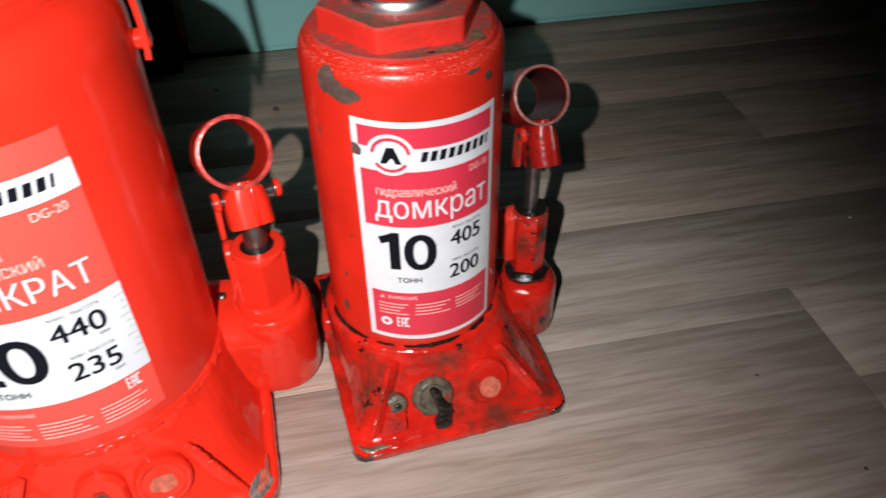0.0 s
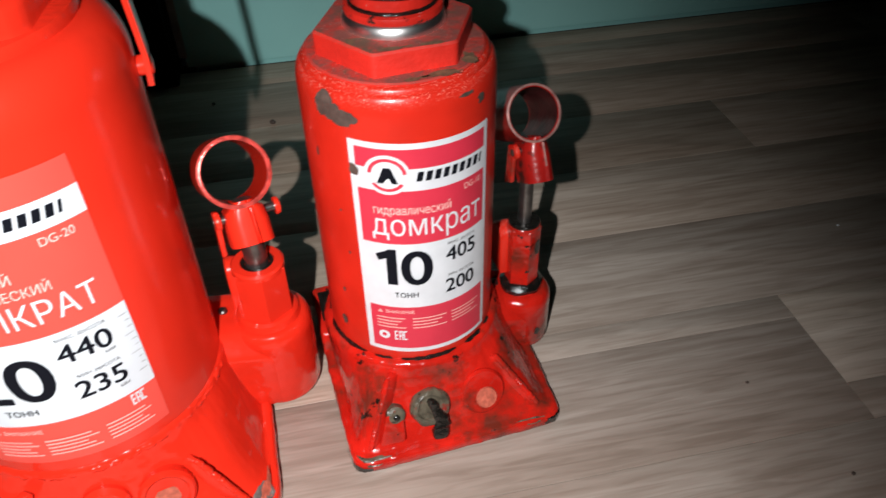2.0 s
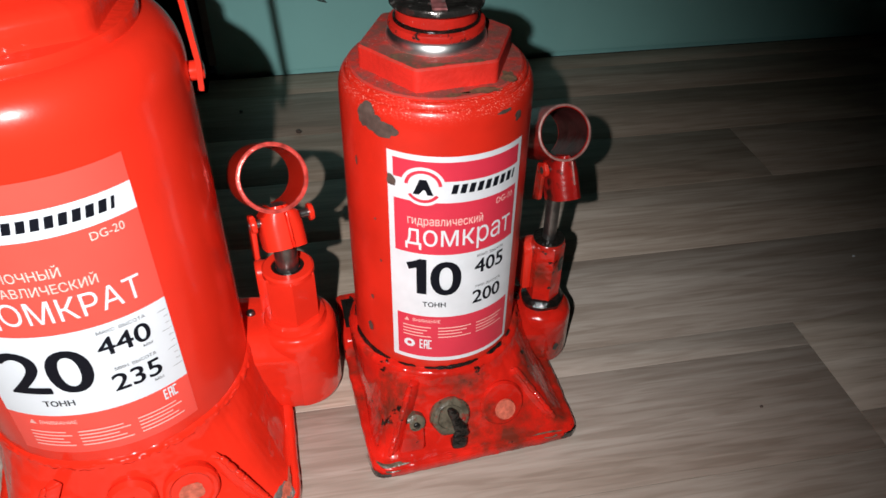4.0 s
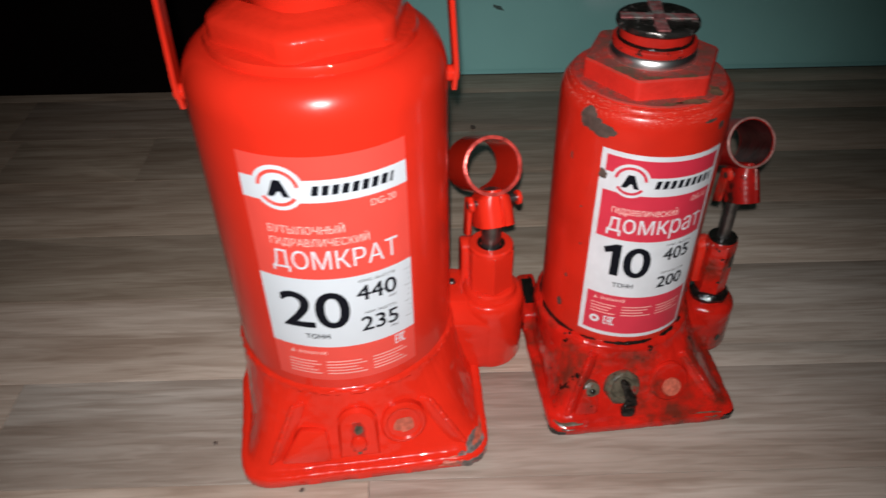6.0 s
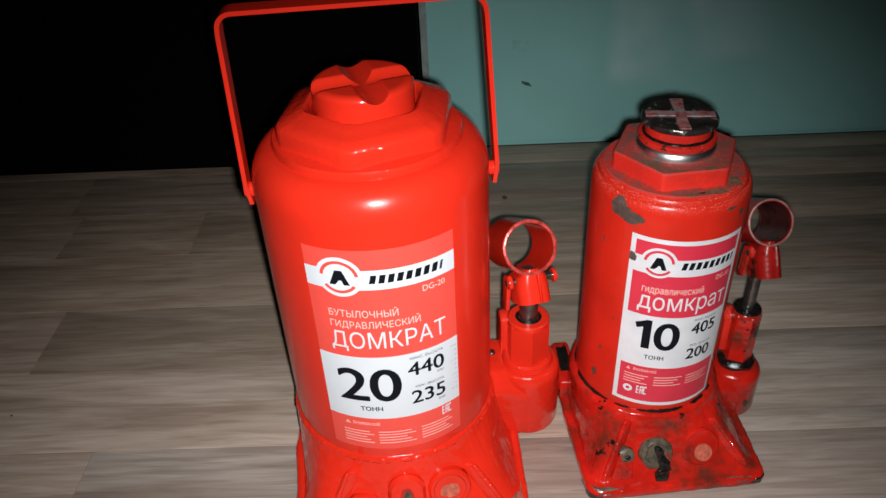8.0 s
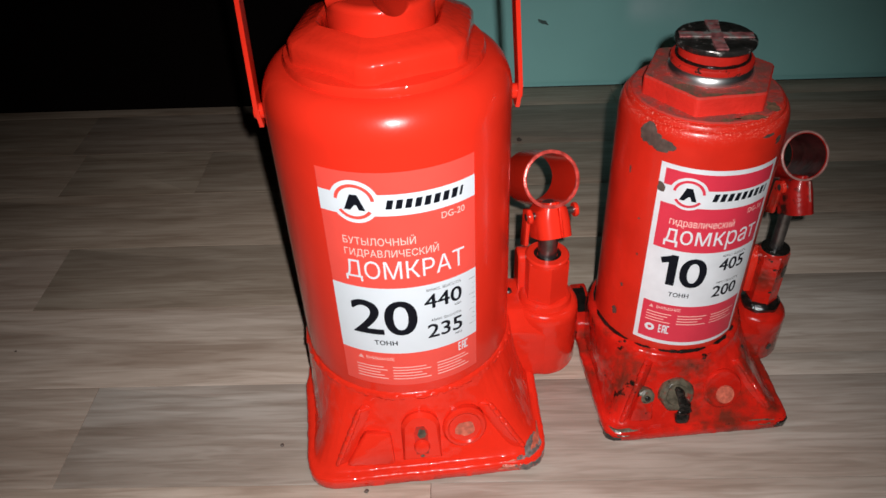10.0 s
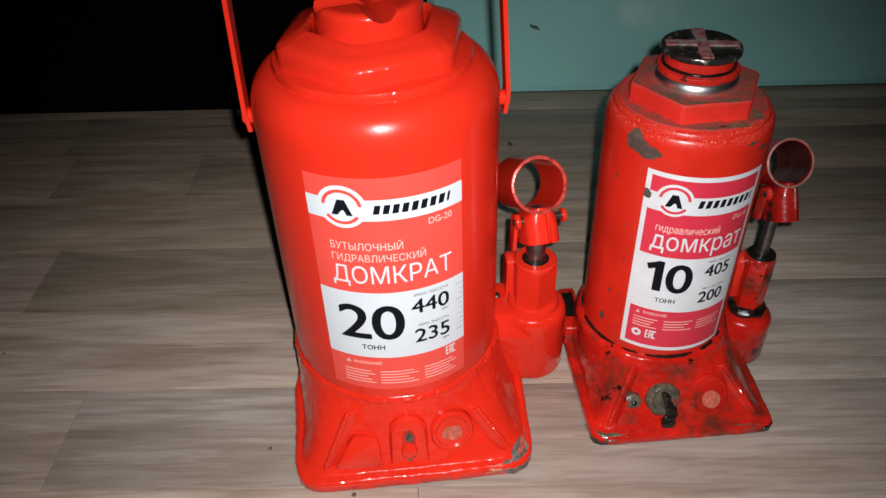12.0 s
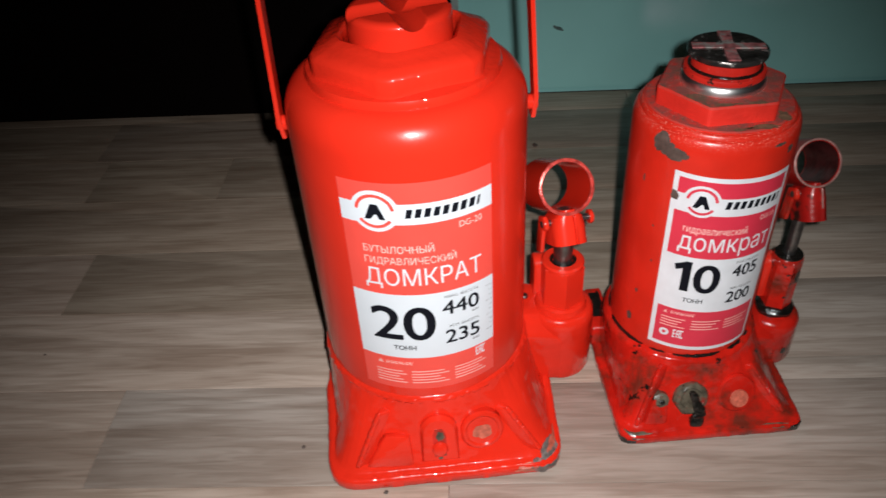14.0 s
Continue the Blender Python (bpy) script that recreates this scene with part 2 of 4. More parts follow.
def lathe(bm, profile, n=96, centre=(0, 0), cap=True):
    """A turned body from rows of radius and height."""
    rings = []
    for r, z in profile:
        rings.append([bm.verts.new((centre[0] + r * math.cos(2 * math.pi * k / n), centre[1] + r * math.sin(2 * math.pi * k / n), z)) for k in range(n)])
    for a, b in zip(rings, rings[1:]):
        for k in range(n):
            bm.faces.new((a[k], a[(k + 1) % n], b[(k + 1) % n], b[k]))
    if cap:
        bm.faces.new(rings[0])
        bm.faces.new(rings[-1])
    return rings


def arc(r0, z0, r1, z1, n=8):
    """Rows of a quarter round from (r0, z0), upright there, to (r1, z1), level there."""
    return [(r1 + (r0 - r1) * math.cos(math.pi / 2 * k / n), z0 + (z1 - z0) * math.sin(math.pi / 2 * k / n)) for k in range(n + 1)]


def rounded(corners, radius, step=6):
    """A closed outline with its corners rounded."""
    out = []
    n = len(corners)
    for i in range(n):
        p0, p, p1 = (Vector(corners[(i + j) % n]) for j in (-1, 0, 1))
        a, b = (p0 - p).normalized(), (p1 - p).normalized()
        half = math.acos(max(-1, min(1, a.dot(b)))) / 2
        d = min(radius / math.tan(half), (p0 - p).length * 0.49, (p1 - p).length * 0.49)
        s, e = p + a * d, p + b * d
        for k in range(step + 1):
            t = k / step
            out.append((1 - t) ** 2 * s + 2 * t * (1 - t) * p + t ** 2 * e)
    return out


def polar(outline, ang):
    """How far the outline lies from the origin in a direction."""
    d = Vector((math.cos(ang), math.sin(ang)))
    best = 0.0
    for a, b in zip(outline, outline[1:] + outline[:1]):
        e = b - a
        den = d.x * e.y - d.y * e.x
        if abs(den) < 1e-12:
            continue
        t = (a.x * e.y - a.y * e.x) / den
        u = (a.x * d.y - a.y * d.x) / den
        if t > 0 and -1e-6 <= u <= 1 + 1e-6:
            best = max(best, t)
    return best


def prism(bm, outline, z0, z1, bevel=0.0, m=None):
    """An outline raised from z0 to z1, with a bevelled upper and lower rim."""
    c = sum(outline, Vector((0, 0))) / len(outline)
    rows = [(z0, None), (z0 + bevel, 0), (z1 - bevel, 0), (z1, None)] if bevel else [(z0, 0), (z1, 0)]
    rings = []
    for z, inset in rows:
        ring = []
        for p in outline:
            q = p if inset == 0 else p + (c - p).normalized() * bevel
            v = Vector((q.x, q.y, z))
            ring.append(bm.verts.new(m @ v if m else v))
        rings.append(ring)
    n = len(outline)
    for a, b in zip(rings, rings[1:]):
        for k in range(n):
            bm.faces.new((a[k], a[(k + 1) % n], b[(k + 1) % n], b[k]))
    bm.faces.new(rings[0])
    bm.faces.new(rings[-1])


def ngon(n, r, turn=0.0):
    return [Vector((r * math.cos(2 * math.pi * k / n + turn), r * math.sin(2 * math.pi * k / n + turn))) for k in range(n)]


def hull(bm, points, bevel=0.0):
    vs = [bm.verts.new(p) for p in points]
    got = bmesh.ops.convex_hull(bm, input=vs)
    bmesh.ops.delete(bm, geom=[v for v in got["geom_interior"] if isinstance(v, bmesh.types.BMVert)], context="VERTS")
    if bevel:
        bmesh.ops.bevel(bm, geom=bm.edges[:], offset=bevel, segments=2, affect="EDGES", profile=0.5)


def box(bm, lo, hi, bevel=0.0, m=None):
    pts = [Vector((x, y, z)) for x in (lo[0], hi[0]) for y in (lo[1], hi[1]) for z in (lo[2], hi[2])]
    hull(bm, [m @ p if m else p for p in pts], bevel)


# ---- things wrapped round a drum ----
from mathutils import geometry


def wrap(bm, radius, step=radians(3), slant=0.0, profile=None):
    """Bend a flat mesh (x along the girth, y up, z outwards, in metres) round an upright drum, its middle at the front."""
    bmesh.ops.triangulate(bm, faces=bm.faces[:])
    for v in bm.verts:
        v.co *= 1000
    xs = [v.co.x for v in bm.verts]
    lo, hi = min(xs), max(xs)
    cut = radius * step * 1000
    k = math.floor(lo / cut) + 1
    while k * cut < hi:
        bmesh.ops.bisect_plane(bm, geom=bm.verts[:] + bm.edges[:] + bm.faces[:], plane_co=(k * cut, 0, 0), plane_no=(1, 0, 0), dist=1e-5)
        k += 1
    for v in bm.verts:
        v.co /= 1000
        a, r, z = v.co.x / radius - math.pi / 2, radius + v.co.z, v.co.y + slant * v.co.x
        r += profile(z) if profile else 0.0
        v.co = Vector((r * math.cos(a), r * math.sin(a), z))


def flat(bm, outline, z=0.0):
    bm.faces.new([bm.verts.new((p[0], p[1], z)) for p in outline])


def wrapped(name, outlines, mat, parent, radius, lift, label="", slant=0.0, profile=None):
    bm = bmesh.new()
    for o in outlines:
        flat(bm, o)
    bmesh.ops.triangulate(bm, faces=bm.faces[:])
    if profile:
        z = min(v.co.y for v in bm.verts)
        while z < max(v.co.y for v in bm.verts):
            z += 0.001
            bmesh.ops.bisect_plane(bm, geom=bm.verts[:] + bm.edges[:] + bm.faces[:], plane_co=(0, z, 0), plane_no=(0, 1, 0), dist=1e-7)
    wrap(bm, radius + lift, slant=slant, profile=profile)
    return part(name, bm, mat, parent, label)


def rect(x0, y0, x1, y1):
    return [(x0, y0), (x1, y0), (x1, y1), (x0, y1)]


def annulus(cx, cy, r0, r1, a0, a1, n=24):
    """Quads of part of a ring, in degrees."""
    out = []
    for k in range(n):
        a, b = radians(a0 + (a1 - a0) * k / n), radians(a0 + (a1 - a0) * (k + 1) / n)
        out.append([(cx + r0 * math.cos(a), cy + r0 * math.sin(a)), (cx + r1 * math.cos(a), cy + r1 * math.sin(a)),
                    (cx + r1 * math.cos(b), cy + r1 * math.sin(b)), (cx + r0 * math.cos(b), cy + r0 * math.sin(b))])
    return out


def fill(bm, points, edges):
    """Fill closed outlines, leaving the counters of the letters open."""
    got = geometry.delaunay_2d_cdt(points, edges, [], 1, 1e-6)
    vs = [bm.verts.new((p.x, p.y, 0)) for p in got[0]]
    ends = [(min(e), max(e)) if max(e) - min(e) == 1 else (max(e), min(e)) for e in edges]
    p0 = np.array([points[e[0]] for e in ends])
    p1 = np.array([points[e[1]] for e in ends])
    for f in got[2]:
        x, y = sum((got[0][k] for k in f), Vector((0, 0))) / len(f)
        cross = (p0[:, 1] > y) != (p1[:, 1] > y)
        q0, q1 = p0[cross], p1[cross]
        at = q0[:, 0] + (y - q0[:, 1]) / (q1[:, 1] - q0[:, 1]) * (q1[:, 0] - q0[:, 0])
        if np.where(q1[:, 1] > q0[:, 1], 1, -1)[at > x].sum():
            bm.faces.new([vs[k] for k in f])
    bmesh.ops.delete(bm, geom=[v for v in bm.verts if not v.link_faces], context="VERTS")


def lettering(name, text, mat, parent, radius, lift, x0, y0, x1, height, heavy=0.0, slant=0.0, tight=1.0):
    """Words on the drum: baseline y0, from x0 to x1, capitals of that height."""
    c = bpy.data.curves.new("words", "FONT")
    c.body = text
    c.space_character = tight
    c.resolution_u = 5
    c.fill_mode = "NONE"
    ob = bpy.data.objects.new("words", c)
    scene.collection.objects.link(ob)
    me = bpy.data.meshes.new_from_object(ob.evaluated_get(bpy.context.evaluated_depsgraph_get()))
    bpy.data.objects.remove(ob)
    bpy.data.curves.remove(c)
    bm = bmesh.new()
    fill(bm, [v.co.to_2d() for v in me.vertices], [tuple(e.vertices) for e in me.edges])
    bpy.data.meshes.remove(me)
    lo = min(v.co.x for v in bm.verts)
    hi = max(v.co.x for v in bm.verts)
    sx = (x1 - x0) / (hi - lo)
    sy = height / 0.72
    for v in bm.verts:
        v.co = Vector((x0 + (v.co.x - lo) * sx, y0 + v.co.y * sy, 0))
    if heavy:
        # a heavier face: the same outlines again, a hair to each side
        first = bm.faces[:]
        for k, (dx, dy) in enumerate(((-1, 0), (1, 0), (0, 0.6), (0, -0.6), (-0.7, 0.4), (0.7, 0.4), (-0.7, -0.4), (0.7, -0.4))):
            got = bmesh.ops.duplicate(bm, geom=first)
            for v in got["geom"]:
                if isinstance(v, bmesh.types.BMVert):
                    v.co += Vector((dx * heavy, dy * heavy, 0.000012 * (k + 1)))
    wrap(bm, radius + lift, slant=slant)
    return part(name, bm, mat, parent)


def blob(cx, cy, w, h, seed, n=22, rag=0.3):
    """An uneven patch."""
    out = []
    for k in range(n):
        a = 2 * math.pi * k / n
        f = 1 + rag * noise.noise(Vector((math.cos(a) * 1.6 + seed * 7.3, math.sin(a) * 1.6, seed))) * 1.6
        out.append((cx + w / 2 * f * math.cos(a), cy + h / 2 * f * math.sin(a)))
    return out


# ---- the room ----
tagged(part("subfloor", (lambda b: (box(b, (-3, -3, -0.06), (3, 0.75, -0.0035)), b)[1])(bmesh.new()), UNDER), "dark floor screed under the oak strips", "floor", kind="structure")
bm = bmesh.new()
box(bm, (0.0235, 0.733, 0.0022), (3.0, 0.80, 2.4), 0.0015)
box(bm, (0.03, 0.737, -0.003), (3.0, 0.79, 0.004))
tagged(part("wall_north", bm, GREEN), "green oil-painted wall, its sheen painted as pale streaks", "wall", kind="structure")
# one even near-black sheet closes off the black area left of the wall
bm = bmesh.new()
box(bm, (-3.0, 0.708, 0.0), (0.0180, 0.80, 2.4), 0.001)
tagged(part("wall_recess", bm, DARK), "near-black sheet closing the black area beside the green wall", "wall", kind="structure")
for name, lo, hi in (("wall_south", (-3, -3.1, 0), (3, -3, 2.4)), ("wall_west", (-3.1, -3, 0), (-3, 0.8, 2.4)), ("wall_east", (3, -3, 0), (3.1, 0.8, 2.4)), ("ceiling", (-3.1, -3.1, 2.4), (3.1, 0.8, 2.5))):
    bm = bmesh.new()
    box(bm, lo, hi)
    tagged(part(name, bm, PLAIN), "dim plain plaster closing the room", name.split("_")[0], kind="structure")


# ---- jack parts ----
def cast_base(bm, outline, plate, collar, top, shift=0.0, n=420):
    """A cast foot: a plate with rounded edge that rises in a hollow slope to a round collar."""
    rings = []
    rows = [(0.0, -0.0012, 0), (0.0012, 0.0, 0), (plate - 0.0018, 0.0, 0), (plate - 0.0005, -0.0008, 0), (plate, -0.0024, 0)]
    slope = [(plate + (top - plate) * (s ** 1.35), -0.0045, s) for s in (0.0, 0.06, 0.14, 0.25, 0.38, 0.52, 0.66, 0.8, 0.92, 1.0)]
    for z, inset, s in rows + slope:
        ring = []
        for k in range(n):
            a = 2 * math.pi * k / n
            r = polar(outline, a) + inset
            r = r + (collar - r) * s
            ring.append(bm.verts.new((r * math.cos(a), r * math.sin(a) + shift * s, z)))
        rings.append(ring)
    for r, z in ((collar - 0.0001, top + 0.0009), (collar - 0.0006, top + 0.0018), (collar - 0.0014, top + 0.0026), (collar - 0.0025, top + 0.0032), (collar - 0.0038, top + 0.0034), (0.5 * collar, top + 0.0034)):
        rings.append([bm.verts.new((r * math.cos(2 * math.pi * k / n), shift + r * math.sin(2 * math.pi * k / n), z)) for k in range(n)])
    for a, b in zip(rings, rings[1:]):
        for k in range(n):
            bm.faces.new((a[k], a[(k + 1) % n], b[(k + 1) % n], b[k]))
    bm.faces.new(rings[0])
    bm.faces.new(rings[-1])
    for v in bm.verts:
        if v.co.z > 0.001:
            v.co += Vector((v.co.x, v.co.y, 0.02)).normalized() * (0.0005 * noise.noise(v.co * 70) + 0.00035 * noise.noise(v.co * 190 + Vector((5, 0, 0))) + 0.00022 * noise.noise(v.co * 480))


def ridge(bm, a, b, width, drop):
    """A cast rib: a ridge line from a (high) to b (low), its foot wider."""
    a, b = Vector(a) + Vector((0, 0.0022, -0.0008)), Vector(b)
    side = (b - a).cross(Vector((0, -0.5, 1))).normalized()
    inward = Vector((-(a + b).x * 0.3, 0.02, -0.004)).normalized() * drop
    new_bm = bmesh.new()
    hull(new_bm, [a + side * 0.0008, a - side * 0.0008, b + side * 0.001, b - side * 0.001,
                  a + side * width + inward, a - side * width + inward, b + side * width * 1.2 + inward, b - side * width * 1.2 + inward], 0.0007)
    along = (b - a).normalized()
    up = side.cross(along).normalized()
    up = up if up.z > 0 else -up
    rings = []
    for f, r in [(-0.03, 0.0004), (0.0, 0.0012)] + [(0.04 + 0.92 * k / 44, 0.00125 + 0.00050 * noise.noise(Vector((k * 0.72, a.x * 900, 0.3)))) for k in range(45)] + [(1.0, 0.0012), (1.03, 0.0004)]:
        c = a.lerp(b, f) - up * 0.0004
        rings.append([new_bm.verts.new(c + r * (side * math.cos(2 * math.pi * k / 16) + up * math.sin(2 * math.pi * k / 16)) + up * 0.00025 * noise.noise(c * 500)) for k in range(16)])
    for p, q in zip(rings, rings[1:]):
        for k in range(16):
            new_bm.faces.new((p[k], p[(k + 1) % 16], q[(k + 1) % 16], q[k]))
    new_bm.faces.new(rings[0])
    new_bm.faces.new(rings[-1])
    me = bpy.data.meshes.new("tmp")
    new_bm.to_mesh(me)
    new_bm.free()
    bm.from_mesh(me)
    bpy.data.meshes.remove(me)


def disc(bm, centre, normal, profile, n=32):
    """A turned piece on a face: rows of radius and height along the normal."""
    m = Matrix.Translation(centre) @ Vector(normal).to_track_quat("Z", "Y").to_matrix().to_4x4()
    rings = [[bm.verts.new(m @ Vector((r * math.cos(2 * math.pi * k / n), r * math.sin(2 * math.pi * k / n), z))) for k in range(n)] for r, z in profile]
    for a, b in zip(rings, rings[1:]):
        for k in range(n):
            bm.faces.new((a[k], a[(k + 1) % n], b[(k + 1) % n], b[k]))
    bm.faces.new(rings[0])
    bm.faces.new(rings[-1])


def socket_mesh(s):
    """A rolled handle socket: a tube with its ends pinched into a channel below. Origin at the pin, tube along y."""
    bm = bmesh.new()
    t, ro, cz, y0, y1 = 0.0016 * s, 0.0143 * s, 0.0175 * s, -0.009 * s, 0.027 * s
    ri, n, gap = ro - t, 40, radians(16)
    pts_o, pts_i = [], []
    for k in range(n + 1):
        a = -math.pi / 2 + gap / 2 + (2 * math.pi - gap) * k / n
        pts_o.append((ro * math.cos(a), cz + ro * math.sin(a)))
        pts_i.append((ri * math.cos(a), cz + ri * math.sin(a)))
    loop = pts_o + pts_i[::-1]
    f, b = [[bm.verts.new((x, y, z)) for x, z in loop] for y in (y0, y1)]
    m = len(loop)
    for k in range(m):
        bm.faces.new((f[k], f[(k + 1) % m], b[(k + 1) % m], b[k]))
    for ring in (f, b):
        for k in range(n):
            bm.faces.new((ring[k], ring[k + 1], ring[m - 2 - k], ring[m - 1 - k]))
    bmesh.ops.bevel(bm, geom=[e for e in bm.edges if abs(e.verts[0].co.y - e.verts[1].co.y) < 1e-6 and len(e.link_faces) == 2 and e.calc_face_angle(0) > 1.2], offset=0.0003 * s, segments=1, affect="EDGES")
    return bm


def channel_mesh(s, deep, half):
    """The channel under the tube: two cheeks and a rounded front, with its seam."""
    bm = bmesh.new()
    w, t, z0, z1, y0, y1 = half * s, 0.0018 * s, -deep * s, 0.0045 * s, -0.0090 * s, 0.010 * s
    r = 0.006 * s
    outer = [Vector((-w, y1))] + [Vector((-w + r - r * math.cos(a), y0 + r - r * math.sin(a))) for a in [math.pi / 2 * k / 6 for k in range(7)]]
    outer += [Vector((0.0012 * s, y0)), Vector((0.0020 * s, y0 + 0.0012 * s)), Vector((0.0028 * s, y0 - 0.0004 * s))]
    outer += [Vector((w - r + r * math.sin(a), y0 + r - r * math.cos(a))) for a in [math.pi / 2 * k / 6 for k in range(7)]] + [Vector((w, y1))]
    inner = [Vector((max(-w + t, min(w - t, p.x)), max(y0 + t * 1.6, p.y))) for p in outer]
    loop = outer + inner[::-1]
    rows = [(z0, 1.0), (-0.003 * s, 1.0), (z1 - 0.002 * s, 0.90), (z1 + 0.0016 * s, 0.42)]
    rings = [[bm.verts.new((p.x * k, p.y, z)) for p in loop] for z, k in rows]
    m, n = len(loop), len(outer)
    for a, b in zip(rings, rings[1:]):
        for k in range(m):
            bm.faces.new((a[k], a[(k + 1) % m], b[(k + 1) % m], b[k]))
    for ring in (rings[0], rings[-1]):
        for k in range(n - 1):
            bm.faces.new((ring[k], ring[k + 1], ring[m - 2 - k], ring[m - 1 - k]))
    return bm


def pump(jack, s, at, pin, red, cast, boss_r, boss_top, hex_r, hex_top, piston_r, turn, tilt, worn):
    """The pump beside the drum: boss, hexagonal cylinder, plunger and handle socket."""
    x, y = at
    bm = bmesh.new()
    lathe(bm, [(boss_r * 0.96, 0.0035), (boss_r, 0.006), (boss_r, boss_top - 0.006)] + arc(boss_r, boss_top - 0.006, hex_r * 1.35, boss_top, 6) + [(hex_r * 1.3, boss_top), (hex_r * 1.22, boss_top + 0.003), (hex_r * 1.1, boss_top + 0.004)], 48, at)
    boss = part("pump_boss", bm, cast, jack, "cast pump boss beside the drum")
    # the block that joins boss and base: level front edge, top rising to the back
    bm = bmesh.new()
    f, k, zt = y - boss_r * 0.99, y + boss_r * 0.86, boss_top
    hull(bm, [(0.45 * x, f, 0.004), (x + 0.15 * boss_r, f, 0.004), (0.45 * x, f, zt - 0.0040), (x + 0.15 * boss_r, f, zt - 0.0115), (0.45 * x, f + 0.008, zt + 0.0050), (x, f + 0.010, zt - 0.0025),
              (0.45 * x, k, 0.004), (x, k, 0.004), (0.45 * x, k, zt + 0.0070), (x, k, zt - 0.001)], 0.0018)
    bmesh.ops.subdivide_edges(bm, edges=bm.edges[:], cuts=3, use_grid_fill=True)
    part("web", bm, cast, boss)
    bm = bmesh.new()
    lug = [Vector((-0.0062, -0.020))] + [Vector((-0.0062 * math.cos(t), 0.0062 * math.sin(t))) for t in [math.pi * k / 10 for k in range(11)]] + [Vector((0.0062, -0.020))]
    m = Matrix.Translation((x - hex_r * 0.95, y + hex_r * 1.0, hex_top - 0.011)) @ pose(0, 0, 0, 90, 0, 0) @ pose(0, 0, 0, 0, 90, 0)
    prism(bm, lug, -0.0035, 0.0035, 0.0008, m)
    part("fulcrum_lug", bm, red, jack, "red lug that holds the link")
    bm = bmesh.new()
    disc(bm, (x - hex_r * 1.75, y + hex_r * 0.4, boss_top + 0.0015), (-0.3, 0, 1), [(0.0022, -0.004), (0.0022, 0.001), (0.0016, 0.0018), (0.0006, 0.002)], 16)
    part("bleed_screw", bm, STEEL_DARK, jack, "small dark screw beside the pump")
    bm = bmesh.new()
    prism(bm, [Vector((x, y)) + p for p in ngon(6, hex_r * 1.08, radians(30))], boss_top + 0.002, hex_top - 0.0015, 0.0008)
    lathe(bm, [(hex_r * 1.02, hex_top - 0.003), (hex_r * 1.02, hex_top - 0.0008), (hex_r * 0.94, hex_top), (piston_r + 0.0022, hex_top), (piston_r + 0.0020, hex_top - 0.004)], 40, at)
    part("pump_cylinder", bm, RED_GRIMY if worn else red, jack, "hexagonal pump cylinder")
    bm = bmesh.new()
    lathe(bm, [(piston_r, hex_top - 0.01), (piston_r, pin[2] + 0.004)], 32, at)
    part("plunger", bm, STEEL_DARK, jack, "steel pump plunger")
    bm = bmesh.new()
    lathe(bm, [(piston_r + 0.0024, hex_top - 0.004), (piston_r + 0.0023, hex_top - 0.0006), (piston_r + 0.0003, hex_top - 0.0006), (piston_r + 0.0003, hex_top - 0.004)], 32, at)
    part("seal", bm, GREASE, jack, "black oily plunger seal")
    if worn:
        bm = bmesh.new()
        lathe(bm, [(hex_r * 1.0, boss_top), (hex_r * 1.38, boss_top + 0.0008), (hex_r * 1.40, boss_top + 0.0030), (hex_r * 1.18, boss_top + 0.0048), (hex_r * 1.0, boss_top + 0.0052)], 40, at)
        for v in bm.verts:
            v.co += Vector((0, 0, 0.0016 * noise.noise(v.co * 160)))
        part("oil_film", bm, GREASE, jack, "black oil round the pump cylinder")
        bm = bmesh.new()
        lathe(bm, [(hex_r * 0.99, hex_top - 0.0006), (hex_r * 0.97, hex_top + 0.0003), (piston_r + 0.0010, hex_top + 0.0004)], 40, at)
        part("oil_ring", bm, GREASE, jack, "black oil on the rim of the pump cylinder")
        for k, (ang, z, w, h) in enumerate(((-60, 0.062, 0.0040, 0.0075), (-95, 0.049, 0.0020, 0.0016), (-75, 0.014, 0.0032, 0.0050))):
            bm = bmesh.new()
            flat(bm, blob(0, z, w, h, 70 + k, 18, 0.4))
            bmesh.ops.triangulate(bm, faces=bm.faces[:])
            rr = (hex_r * 1.09 if z > boss_top else boss_r * 1.01) + 0.0003
            wrap(bm, rr)
            bm.transform(Matrix.Translation((x, y, 0)) @ pose(0, 0, 0, 0, 0, ang + 90))
            part("oil_spot", bm, GREASE, jack, "black oil spot")
    m = Matrix.Translation(pin) @ pose(0, 0, 0, tilt, 0, turn)
    sock = part("handle_socket", socket_mesh(s), RED_DARK if worn else red, jack, "rolled steel handle socket", at=m)
    part("channel", channel_mesh(s, 0.0165 if worn else 0.0118, 0.0070 if worn else 0.0086), RED_DARK if worn else red, sock)
    bm = bmesh.new()
    disc(bm, (0, -0.0091 * s, 0.0175 * s), (0, -1, 0), [((0.0131 if worn else 0.0125) * s, -0.0004), ((0.0131 if worn else 0.0126) * s, 0.0003), ((0.0134 if worn else 0.0130) * s, 0.0006), (0.0139 * s, 0.0005), (0.0143 * s, 0.0002), (0.0143 * s, -0.0004)], 56)
    bmesh.ops.delete(bm, geom=[f for f in bm.faces if len(f.verts) > 4], context="FACES_ONLY")
    part("rim", bm, GALV if worn else EDGE_PINK, sock, "scraped bright rim")
    bm = bmesh.new()
    hull(bm, [Vector((x, y, z)) * s for x in (0.0016, 0.0024) for y in (-0.0100, -0.0060) for z in (-0.0090, 0.0030)], 0.0002)
    part("seam", bm, GALV if worn else red, sock, "seam of the rolled sheet")
